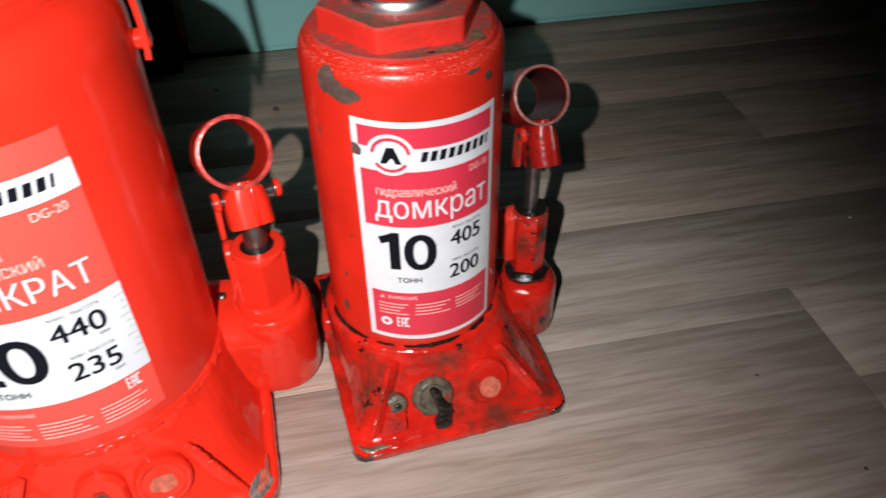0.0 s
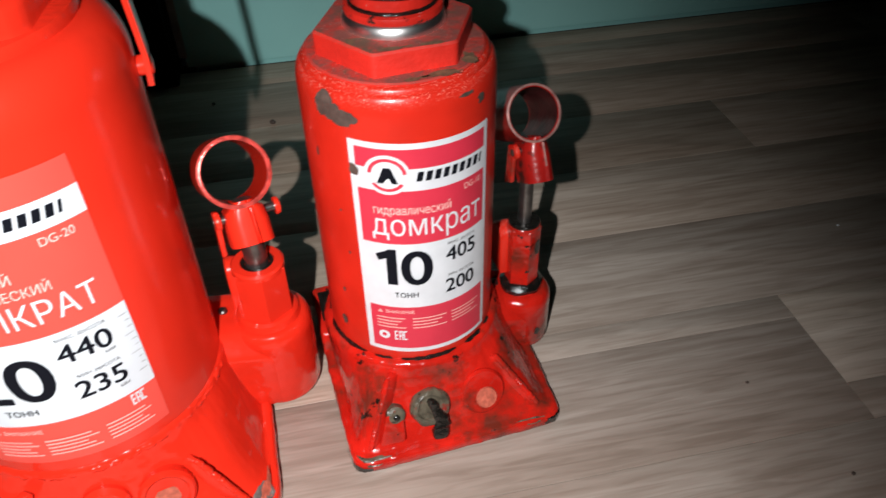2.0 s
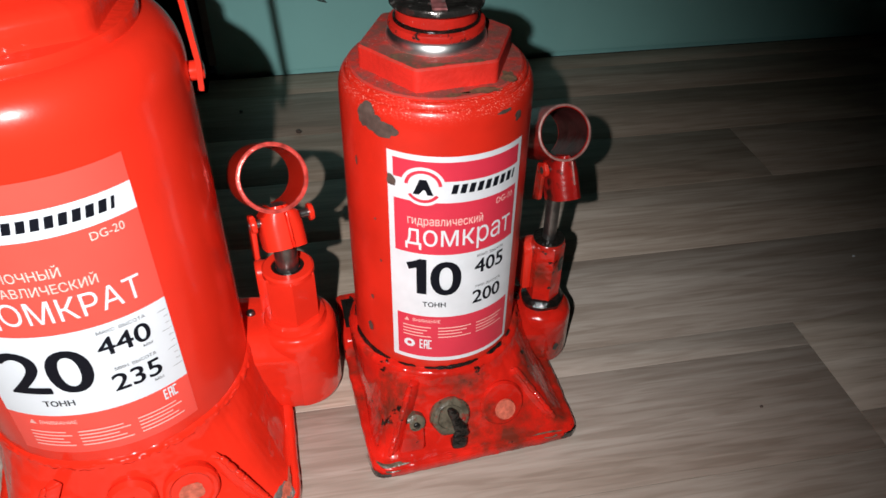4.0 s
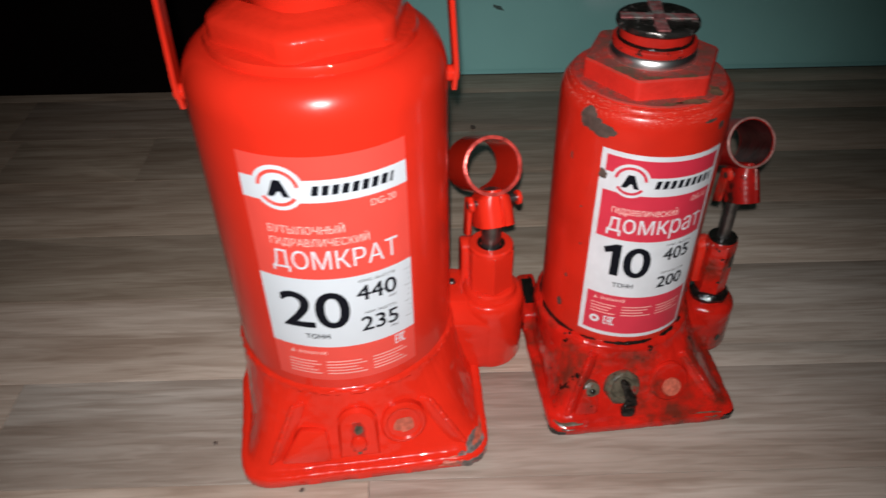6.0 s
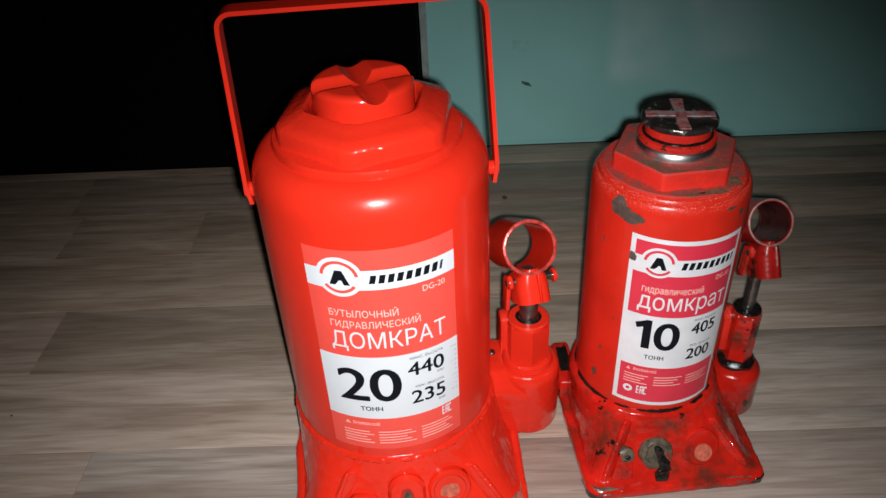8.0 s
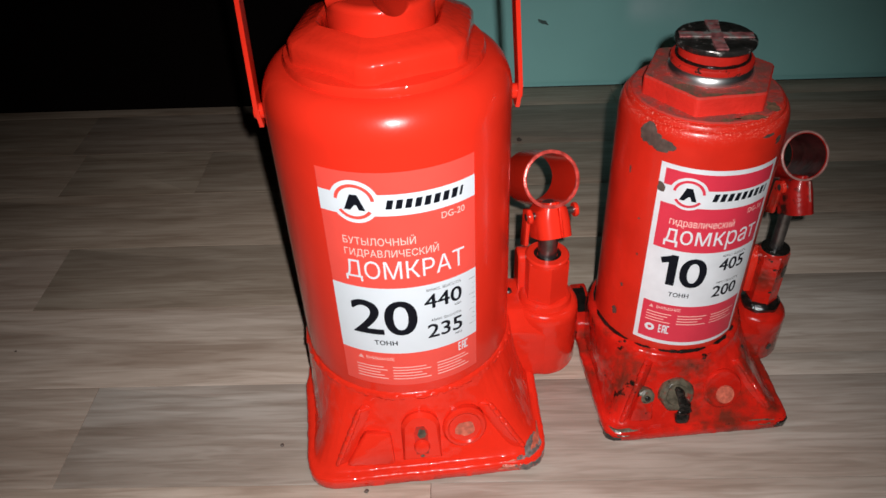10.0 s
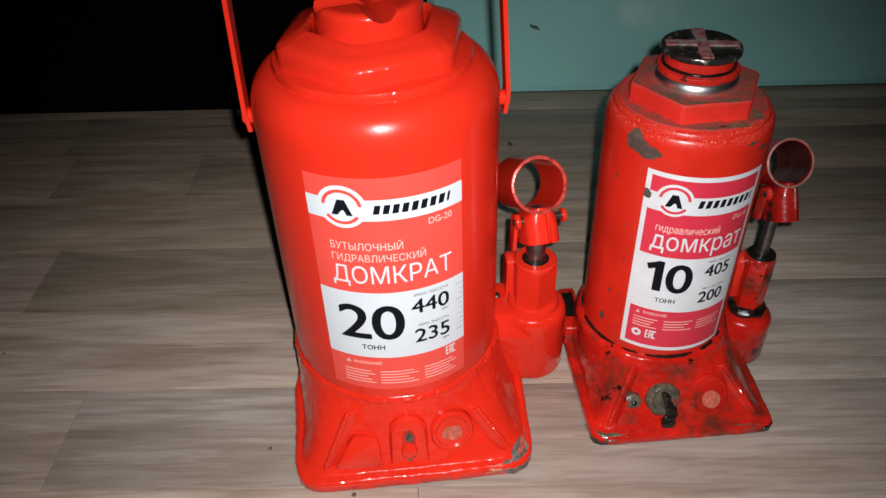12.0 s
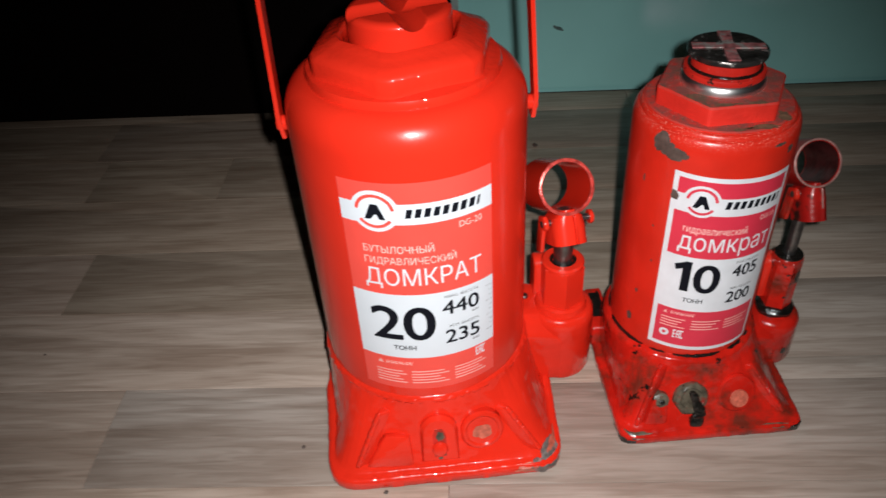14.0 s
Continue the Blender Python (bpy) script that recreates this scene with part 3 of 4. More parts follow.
    if worn:
        # a dark maroon lining inside the tube
        bm = bmesh.new()
        lathe(bm, [(0.0126 * s, -0.026 * s), (0.0126 * s, 0.0085 * s)], 40, cap=False)
        bm.transform(Matrix.Translation((0, 0, 0.0175 * s)) @ pose(0, 0, 0, 90, 0, 0))
        part("bore", bm, BORE, sock, "dark maroon bore of the socket")
    w = (0.0076 if worn else 0.0092) * s
    bm = bmesh.new()
    disc(bm, (-w - 0.0035 * s, 0, 0), (1, 0, 0), [(0.0018 * s, 0), (0.0018 * s, 2 * w + (0.0035 if worn else 0.007) * s)], 20)
    part("pin", bm, STEEL_DARK, sock, "dark steel pin")
    for side in (-1,) if worn else (-1, 1):
        bm = bmesh.new()
        disc(bm, (side * (w + (0.0006 if side < 0 else 0.0030) * s), 0, 0), (side, 0, 0), [(0.0036 * s, 0), (0.0038 * s, 0.0008 * s), (0.0034 * s, 0.0020 * s), (0.0018 * s, 0.0026 * s)], 20)
        part("pin_head", bm, red, sock)
    bm = bmesh.new()
    a, b = Vector((-w - 0.0018 * s, 0.001, 0.004 * s)), Vector((-w - 0.0022 * s, 0.014 * s, -0.016 * s))
    d = Vector((0, 0.0042 * s, 0))
    e = Vector((0.0011 * s, 0, 0))
    hull(bm, [p + u + v for p in (a, b) for u in (d, -d) for v in (e, -e)], 0.0004)
    part("link", bm, red if not worn else cast, sock, "flat link strip")
    return sock


def emblem(x, z, w, h):
    """The emblem's plain dark shape: a broad triangle with a flat top and a notched foot."""
    return [[(x - w, z - h), (x - 0.42 * w, z - h), (x - 0.20 * w, z - 0.35 * h), (x, z - 0.35 * h), (x, z + h), (x - 0.34 * w, z + h)],
            [(x, z - 0.35 * h), (x + 0.20 * w, z - 0.35 * h), (x + 0.42 * w, z - h), (x + w, z - h), (x + 0.34 * w, z + h), (x, z + h)]]


def slanted_bars(x0, x1, z, h):
    """A word mark as a row of plain slanted bars."""
    step, lean = (x1 - x0) / 8.6, 0.22 * h
    return [[(x0 + step * k, z), (x0 + step * k + w, z), (x0 + step * k + w + lean, z + h), (x0 + step * k + lean, z + h)] for k in range(9) for w in [step * (0.66 if k < 8 else 0.30)]]


def mark_bars(x0, x1, z0, z1):
    """The mark EAC in square block letters."""
    w, h = (x1 - x0) / 3.3, z1 - z0
    t, c = 0.30 * w, 0.16 * h
    out = []
    for k, strokes in enumerate((((0, 0, t, h), (t, 0, 0.8 * w, c), (t, h / 2 - c / 2, 0.8 * w, h / 2 + c / 2), (t, h - c, 0.8 * w, h)),
                                 ((0, 0, t, h), (w - t, 0, w, h), (t, h - c, w - t, h), (t, 0.38 * h, w - t, 0.38 * h + c)),
                                 ((0, 0, t, h), (t, 0, 0.9 * w, c), (t, h - c, 0.9 * w, h)))):
        x = x0 + k * 1.12 * w
        out += [rect(x + p, z0 + q, x + r, z0 + u) for p, q, r, u in strokes]
    return out


def jack_20():
    jack = new("bottle_jack")
    jack.matrix_basis = pose(0.0085, 0.3715, 0.0, 0, 0, 6.0)
    tagged(jack, "large glossy new red bottle jack standing on the oak floor", "bottle jack", "bottle jacks")
    outline = rounded([(-0.0560, -0.0668), (0.0640, -0.0668), (0.068, 0.0), (0.064, 0.056), (-0.056, 0.056), (-0.0600, 0.0)], 0.017)
    bm = bmesh.new()
    cast_base(bm, outline, 0.0075, 0.0541, 0.0450, 0.0034)
    base = part("base", bm, RED_CAST, jack, "cast red base with ribs", 50, pose(0, -0.0034, 0))
    for a, b in (((-0.0275, -0.0555, 0.0430), (-0.0410, -0.0610, 0.0130)), ((0.0365, -0.0535, 0.0360), (0.0520, -0.0600, 0.0115))):
        bm = bmesh.new()
        ridge(bm, a, b, 0.0026, 0.006)
        part("rib", bm, RED_CAST, base)
    # the slot of the release valve
    bm = bmesh.new()
    m = Matrix.Translation((0.0012, -0.0570, 0.0240)) @ pose(0, 0, 0, 74, 0, 0)
    arch = [Vector((-0.0095, -0.0125)), Vector((-0.0095, 0.005))] + [Vector((0.0095 * -math.cos(a), 0.005 + 0.0095 * math.sin(a))) for a in [math.pi * k / 10 for k in range(1, 10)]] + [Vector((0.0095, 0.005)), Vector((0.0095, -0.0125))]
    prism(bm, arch, -0.006, 0.0030, 0.0018, m)
    part("valve_boss", bm, RED_CAST, base)
    bm = bmesh.new()
    slot = [Vector((-0.0030, -0.0085)), Vector((-0.0034, 0.004)), Vector((-0.002, 0.0075)), Vector((0.0015, 0.0075)), Vector((0.0034, 0.004)), Vector((0.0030, -0.0085))]
    prism(bm, slot, 0.002, 0.0033, 0.0, m)
    part("valve_slot", bm, RED_GRIMY, base, "dark slot of the release valve")
    bm = bmesh.new()
    flat(bm, [tuple(p) for p in blob(0.0005, 0.0035, 0.0040, 0.0058, 31)], 0.0035)
    flat(bm, [tuple(p) for p in blob(0.0, -0.0095, 0.0022, 0.0018, 32)], 0.0035)
    bm.transform(m)
    part("slot_dirt", bm, MUCK, base, "dark dirt in the slot")
    bm = bmesh.new()
    disc(bm, m @ Vector((0, -0.004, 0.0030)), m.to_3x3() @ Vector((0, 0, 1)), [(0.0040, 0), (0.0040, 0.0008), (0.0032, 0.0020), (0.0012, 0.0026)], 24)
    part("valve_screw", bm, RED_CAST, base, "red release valve screw")
    bm = bmesh.new()
    disc(bm, (0.0230, -0.0550, 0.0255), (0.10, -1, 0.30), [(0.0110, -0.006), (0.0110, 0.0006), (0.0100, 0.0018), (0.0088, 0.0020), (0.0078, 0.0012), (0.004, 0.0012)], 40)
    part("plug_rim", bm, RED_CAST, base)
    bm = bmesh.new()
    m2 = Matrix.Translation((0.0230, -0.0563, 0.0250)) @ Vector((0.10, -1, 0.30)).to_track_quat("Z", "Y").to_matrix().to_4x4()
    flat(bm, [tuple(p) for p in blob(0.0, 0.0, 0.0100, 0.0078, 41, 18, 0.25)], 0.0005)
    bm.transform(m2)
    part("plug_scrape", bm, SCRAPE, base, "scraped pale red plug face")
    bm = bmesh.new()
    hull(bm, [(-0.0365, -0.0625, 0.0125), (-0.0125, -0.0630, 0.0110), (-0.0135, -0.0575, 0.0275), (-0.0255, -0.0565, 0.0290), (-0.036, -0.050, 0.0100), (-0.013, -0.050, 0.0100), (-0.014, -0.048, 0.024), (-0.027, -0.048, 0.024)], 0.0012)
    part("step", bm, RED_CAST, base)
    # knocked corner, paint gone to bare metal
    for cx, cy, w, h, seed, mat in ((0.0550, 0.0062, 0.0150, 0.0105, 51, CORNER), (0.0440, 0.0050, 0.0100, 0.0042, 52, SCRAPE), (0.0590, 0.0100, 0.0050, 0.0040, 53, SCRAPE)):
        bm = bmesh.new()
        flat(bm, blob(cx, cy, w, h, seed, 26, 0.5), 0.0)
        bmesh.ops.triangulate(bm, faces=bm.faces[:])
        bmesh.ops.subdivide_edges(bm, edges=bm.edges[:], cuts=3, use_grid_fill=True)
        for v in bm.verts:
            x, z = v.co.x, v.co.y
            a = math.atan2(-0.0640, x)
            for _ in range(6):
                rr = polar(outline, a) + (0.0004 if z < 0.0060 else -0.0008 - 0.9 * (z - 0.0060))
                a = math.atan2(-math.sqrt(max(rr * rr - min(x, 0.999 * rr) ** 2, 1e-9)), min(x, 0.999 * rr))
            v.co = Vector((rr * math.cos(a), rr * math.sin(a), max(0.0004, min(z, 0.0079 if z < 0.009 else z)) + (0.0002 if z > 0.006 else 0)))
        part("bare_corner", bm, mat, base, "knocked corner with bare grey metal")
    # drum
    bm = bmesh.new()
    r = 0.0517
    prof = [(0.045, 0.046), (r, 0.048), (r, 0.184)] + arc(r, 0.184, 0.0405, 0.2005, 10)[1:] + [(0.036, 0.2010)]
    lathe(bm, prof, 128)
    part("drum", bm, RED_NEW, jack, "glossy red oil drum", 60)
    bm = bmesh.new()
    lathe(bm, [(0.0522, 0.0428), (0.0546, 0.0440), (0.0547, 0.0452), (0.0538, 0.0464), (0.0522, 0.0468)], 500, cap=False)
    for v in bm.verts:
        v.co += Vector((v.co.x, v.co.y, 0)).normalized() * (0.0009 * noise.noise(v.co * 230) + 0.0006 * noise.noise(v.co * 520) - 0.0004) + Vector((0, 0, 0.0007 * noise.noise(v.co * 150) + 0.0005 * noise.noise(v.co * 480 + Vector((9, 0, 0)))))
    part("weld_bead", bm, RED_CAST, jack, "painted bead round the foot of the drum", 70)
    bm = bmesh.new()
    lathe(bm, [(0.0385, 0.198), (0.0408, 0.2000), (0.0410, 0.2020), (0.0402, 0.2040), (0.034, 0.2048)], 96)
    part("flange", bm, RED_NUT, jack)
    bm = bmesh.new()
    hexa = rounded([tuple(p) for p in ngon(6, 0.0412, radians(18))], 0.008, 7)
    hexa = [p.lerp(p.normalized() * 0.0374, 0.60) for p in hexa]
    cone = lambda r: 0.2160 - 0.42 * (r - 0.0300) - 60 * max(0.0, r - 0.0365) ** 2
    rings = []
    for k in range(16):
        ring = []
        for p in hexa:
            d, r = p.normalized(), p.length
            top = cone(r)
            q, z = ((r * 1.012, 0.2030), (r * 1.003, 0.2042), (r, 0.2060), (r, top - 0.0016), (r - 0.0004, top - 0.0006), (r - 0.0014, cone(r - 0.0014) - 0.0001),
                    (0.0330, cone(0.0330)), (0.0312, cone(0.0312) - 0.0001), (0.0296, 0.2162), (0.0276, 0.2172), (0.0262, 0.2176), (0.0252, 0.2170), (0.0245, 0.2160), (0.0241, 0.2140), (0.0240, 0.2080), (0.0205, 0.2078))[k]
            ring.append(bm.verts.new((d.x * q, d.y * q, z + 0.00016 * noise.noise(Vector((d.x * q, d.y * q, z)) * 160))))
        rings.append(ring)
    for a, b in zip(rings, rings[1:]):
        for k in range(len(a)):
            bm.faces.new((a[k], a[(k + 1) % len(a)], b[(k + 1) % len(a)], b[k]))
    bm.faces.new(rings[-1])
    bm.faces.new(rings[0])
    part("tank_nut", bm, RED_NUT, jack, "hexagonal red tank nut", 40)
    bm = bmesh.new()
    lathe(bm, [(0.0212, 0.206)] + [(0.0212, 0.2180 + 0.0006 * k) for k in range(11)] + [(0.0209, 0.2250), (0.0203, 0.2257), (0.0192, 0.2261)] + [(0.0192 - 0.0008 * k, 0.2263) for k in range(1, 23)], 200)
    for v in bm.verts:
        c = min(abs(v.co.x * math.cos(g) + v.co.y * math.sin(g)) for g in (radians(14), radians(104)))
        cut = 0.2228 + 0.0036 * min(1.0, c / 0.0062) ** 2.0
        if v.co.z > cut:
            v.co.z = cut
    part("saddle", bm, RED_NEW, jack, "red saddle with a crossed groove", 40)
    # carrying strap
    bm = bmesh.new()
    left = [(-0.0540, 0.1715), (-0.0548, 0.182), (-0.0528, 0.250)] + [(-0.0526 + 0.006 * (1 - math.cos(a)), 0.2520 + 0.006 * math.sin(a)) for a in [math.pi / 2 * k / 6 for k in range(7)]]
    path = left + [(-x + 0.0004 - 0.030 * max(0.0, z - 0.182), z) for x, z in left[::-1]]
    rings = []
    for i, (px, pz) in enumerate(path):
        a, b = Vector(path[max(0, i - 1)]), Vector(path[min(len(path) - 1, i + 1)])
        d = (b - a).normalized()
        nx, nz = -d.y, d.x
        w = 0.0050 if 0 < i < len(path) - 1 else 0.0028
        rings.append([bm.verts.new((px + nx * h, yy, pz + nz * h)) for h, yy in ((-0.0009, -w), (0.0009, -w), (0.0009, w), (-0.0009, w))])
    for a, b in zip(rings, rings[1:]):
        for k in range(4):
            bm.faces.new((a[k], a[(k + 1) % 4], b[(k + 1) % 4], b[k]))
    bm.faces.new(rings[0])
    bm.faces.new(rings[-1])
    bmesh.ops.bevel(bm, geom=[e for e in bm.edges if e.calc_face_angle(0) > 1.2], offset=0.0003, segments=1, affect="EDGES")
    strap = part("carrying_strap", bm, RED_NEW, jack, "flat red steel carrying strap")
    for side in (-1, 1):
        bm = bmesh.new()
        disc(bm, (side * 0.0500, 0, 0.178), (side, 0, 0), [(0.0034, 0), (0.0034, 0.0056), (0.0030, 0.0064), (0.0012, 0.0067)], 24)
        part("rivet", bm, RED_NEW, strap)
    pump(jack, 1.0, (0.0755, 0.0070), (0.0750, 0.0052, 0.104), RED_NEW, RED_CAST, 0.0185, 0.047, 0.0112, 0.0775, 0.0050, 8.0, -30, False)
    # sticker
    R, H = 0.0517, 0.0517 * radians(36.2)
    st = wrapped("sticker", [rect(-H, 0.0545, H, 0.1737)], STICK_20, jack, R, 0.0002, "coral red sticker with white fields and printing")
    wrapped("white_field", [rect(-H, 0.0760, H, 0.1155)], PAPER, st, R, 0.00032)
    band = [rect(-H, 0.1536, H, 0.1637)]
    wrapped("white_band", band, PAPER, st, R, 0.00032)
    lx, lz = -0.0174, 0.1600
    wrapped("emblem_disc", [[(lx + 0.0101 * math.cos(2 * math.pi * k / 48), lz + 0.0101 * math.sin(2 * math.pi * k / 48)) for k in range(48)]], PAPER, st, R, 0.00040)
    wrapped("emblem_ring", annulus(lx, lz, 0.0068, 0.0083, 5, 175) + annulus(lx, lz, 0.0068, 0.0083, 215, 325), STICK_20, st, R, 0.00048)
    wrapped("emblem_shape", emblem(lx, lz - 0.0002, 0.0044, 0.0037), INK, st, R, 0.00048)
    wrapped("brand_bar", slanted_bars(-0.0052, 0.0272, 0.1570, 0.0043), INK, st, R, 0.00048, "black slanted brand mark")
    g = lambda n, t, m, x0, y0, x1, h, b=0.0, k=1.0: lettering(n, t, m, st, R, 0.00048, x0, y0, x1, h, b, 0.0, k)
    g("model_lettering", "DG-20", INK_PALE, 0.0168, 0.1486, 0.0273, 0.0032)
    g("line_lettering", "БУТЫЛОЧНЫЙ", INK_PALE, -0.0243, 0.1389, 0.0056, 0.0037)
    g("line_lettering", "ГИДРАВЛИЧЕСКИЙ", INK_PALE, -0.0243, 0.1328, 0.0149, 0.0037)
    g("title_lettering", "ДОМКРАТ", PAPER, -0.0251, 0.1210, 0.0266, 0.0093)
    g("capacity_lettering", "20", INK, -0.0248, 0.0883, 0.0035, 0.0206, 0.0005, 0.97)
    g("unit_lettering", "ТОНН", INK, -0.0161, 0.0815, -0.0058, 0.0027, 0.00008)
    g("height_lettering", "440", INK, 0.0074, 0.1018, 0.0247, 0.0084, 0.00018, 1.0)
    g("height_lettering", "235", INK, 0.0082, 0.0840, 0.0246, 0.0084, 0.00018, 1.0)
    g("caption_lettering", "МАКС. ВЫСОТА", INK, 0.0086, 0.1117, 0.0246, 0.0015)
    g("caption_lettering", "МИН. ВЫСОТА", INK, 0.0102, 0.0937, 0.0244, 0.0015)
    g("caption_lettering", "ММ", INK, 0.0212, 0.0991, 0.0244, 0.0013)
    g("caption_lettering", "ММ", INK, 0.0212, 0.0812, 0.0244, 0.0013)
    g("warning_lettering", "ВНИМАНИЕ", INK_PALE, -0.0210, 0.0713, -0.0079, 0.0020)
    small = [[(-0.0250, 0.0712), (-0.0222, 0.0712), (-0.0236, 0.0737)]]
    for cx, w in ((-0.0262, 0.0146), (-0.0091, 0.0176), (0.0115, 0.0162)):
        for k in range(5):
            small.append(rect(cx, 0.0588 + 0.0019 * k, cx + w * (1 - 0.12 * ((k * 7) % 3)), 0.0595 + 0.0019 * k))
    wrapped("small_print", small, SMALL_PRINT, st, R, 0.00048, "pale lines of small print")
    wrapped("mark_bar", mark_bars(0.0224, 0.0277, 0.0698, 0.0752), PAPER, st, R, 0.00048, "pale conformity mark")
    wrapped("scale_tick", [rect(H - (0.0040 if k % 3 == 0 else 0.0022), 0.0835 + 0.0030 * k, H - 0.0005, 0.08365 + 0.0030 * k) for k in range(10)], INK, st, R, 0.00048)
    # drum, nut, saddle, strap and sticker: slightly wider and lower
    fitted = Matrix.Translation((0, 0, -0.0025)) @ Matrix.Diagonal((1.0195, 1.0195, 1, 1))
    for ob in jack.children_recursive:
        top = ob if ob.parent == jack else ob.parent
        if top.name.split(".")[0] in ("drum", "flange", "tank_nut", "saddle", "carrying_strap", "sticker"):
            ob.data.transform(fitted)
            if top.name.split(".")[0] == "sticker":
                ob.data.transform(Matrix.Translation((0, 0, 0.0014)))
    return jack


def jack_10():
    jack = new("bottle_jack")
    jack.matrix_basis = pose(0.1479, 0.3847, 0.0, 0, 0, 5.5)
    tagged(jack, "smaller worn red bottle jack, chipped, dusty and oily, on oak floor", "bottle jack", "bottle jacks")
    outline = rounded([(-0.0430, -0.0580), (0.0545, -0.0590), (0.0575, 0.0), (0.052, 0.050), (-0.040, 0.050), (-0.0430, 0.0)], 0.009)
    bm = bmesh.new()
    cast_base(bm, outline, 0.0065, 0.0405, 0.0385)
    base = part("base", bm, RED_GRIMY, jack, "grimy cast red base with oil stains", 50)
    for a, b in (((-0.0225, -0.0435, 0.0390), (-0.0345, -0.0530, 0.0105)), ((0.0285, -0.0400, 0.0330), (0.0440, -0.0520, 0.0100))):
        bm = bmesh.new()
        ridge(bm, a, b, 0.0025, 0.0072)
        part("rib", bm, RED_GRIMY, base)
    bm = bmesh.new()
    hull(bm, [(-0.0430, 0.012, 0.003), (-0.0430, 0.047, 0.003), (-0.030, 0.012, 0.003), (-0.030, 0.047, 0.003), (-0.0425, 0.016, 0.0150), (-0.0415, 0.045, 0.0210), (-0.031, 0.016, 0.0150), (-0.031, 0.045, 0.0210)], 0.0012)
    part("lug", bm, RED_GRIMY, base, "grimy red lug behind the drum")
    # solid black inset: the darkness of the hollow is put into its colour
    bm = bmesh.new()
    hull(bm, [(-0.0400, 0.024, 0.0170), (-0.0395, 0.041, 0.0206), (-0.033, 0.024, 0.0170), (-0.033, 0.041, 0.0206), (-0.0400, 0.024, 0.0140), (-0.0395, 0.041, 0.0140), (-0.033, 0.024, 0.0140), (-0.033, 0.041, 0.0140)])
    part("lug_hole", bm, GREASE, base, "black oily inset, painted dark for the hollow in the lug")
    bm = bmesh.new()
    nrm = (0, -1, 0.5)
    disc(bm, (-0.0055, -0.0470, 0.0215), nrm, [(0.0090, -0.006), (0.0090, 0.001), (0.0080, 0.0024), (0.0062, 0.0028), (0.0056, 0.0022), (0.002, 0.0026)], 36)
    for v in bm.verts:
        v.co += Vector((1, 0.3, 1)) * 0.0006 * noise.noise(v.co * 260)
    part("valve_boss", bm, MUCK, base, "greasy scraped release valve boss")
    bm = bmesh.new()
    run = [(-0.0056, 0.0268, 0.0008), (-0.0050, 0.0258, 0.0020), (-0.0044, 0.0240, 0.0026), (-0.0040, 0.0222, 0.0022), (-0.0030, 0.0200, 0.0026), (-0.0020, 0.0180, 0.0034), (-0.0018, 0.0160, 0.0032), (-0.0022, 0.0142, 0.0040), (-0.0026, 0.0118, 0.0042), (-0.0028, 0.0094, 0.0040), (-0.0028, 0.0076, 0.0034)]
    rings = []
    for x, z, w in run:
        y = -0.0470 - 0.46 * (0.0215 - z) - (0.0030 if z > 0.013 else 0.0012)
        y = max(y, -0.0562)
        rings.append([bm.verts.new((x + w * math.cos(t) + 0.0007 * noise.noise(Vector((x * 900, z * 900, t))), y - (0.0017 + 0.0009 * noise.noise(Vector((x * 400, z * 700, 2)))) * math.sin(t), z + 0.0004 * math.sin(t))) for t in [math.pi * 2 * k / 12 for k in range(12)]])
    for p, q in zip(rings, rings[1:]):
        for k in range(12):
            bm.faces.new((p[k], p[(k + 1) % 12], q[(k + 1) % 12], q[k]))
    bm.faces.new(rings[0])
    bm.faces.new(rings[-1])
    part("grease", bm, GREASE, base, "black grease under the valve")
    bm = bmesh.new()
    disc(bm, (0.0195, -0.0455, 0.0205), (0.1, -1, 0.5), [(0.0105, -0.006), (0.0105, 0.0006), (0.0095, 0.0016), (0.0072, 0.0012)], 36)
    part("plug_rim", bm, RED_GRIMY, base)
    bm = bmesh.new()
    disc(bm, (0.0205, -0.0470, 0.0178), (0.1, -1, 0.5), [(0.0050, -0.001), (0.0050, 0.0012), (0.0046, 0.0020), (0.002, 0.0021)], 30)
    part("plug", bm, SCRAPE, base, "scuffed pale red plug")
    bm = bmesh.new()
    hull(bm, [(-0.0305, -0.0535, 0.0105), (-0.0185, -0.0540, 0.0100), (-0.0180, -0.0480, 0.0240), (-0.0250, -0.0475, 0.0250), (-0.030, -0.044, 0.0085), (-0.018, -0.044, 0.0085)], 0.001)
    part("step", bm, RED_GRIMY, base)
    bm = bmesh.new()
    disc(bm, (-0.0213, -0.0480, 0.0222), nrm, [(0.0044, -0.004), (0.0042, 0.0002), (0.0026, 0.0009), (0.0006, 0.0008)], 20)
    for v in bm.verts:
        v.co += Vector((1, 0, 1)) * 0.0007 * noise.noise(v.co * 330)
    part("side_screw", bm, MUCK, base, "dirty small screw")
    bm = bmesh.new()
    disc(bm, (-0.0213, -0.0490, 0.0222), nrm, [(0.0014, 0), (0.0014, 0.0010), (0.0005, 0.0014)], 14)
    part("oil_bead", bm, GREASE, base, "bead of black oil")
    for cx, cy, w, h, seed, mat in ((-0.0330, 0.0070, 0.0120, 0.0035, 61, MUCK), (-0.0400, 0.0030, 0.0080, 0.0040, 62, GREASE), (0.0500, 0.0040, 0.0070, 0.0050, 63, GREASE), (0.0380, 0.0062, 0.0140, 0.0022, 64, MUCK)):
        bm = bmesh.new()
        flat(bm, blob(cx, cy, w, h, seed, 26, 0.5), 0.0)
        bmesh.ops.triangulate(bm, faces=bm.faces[:])
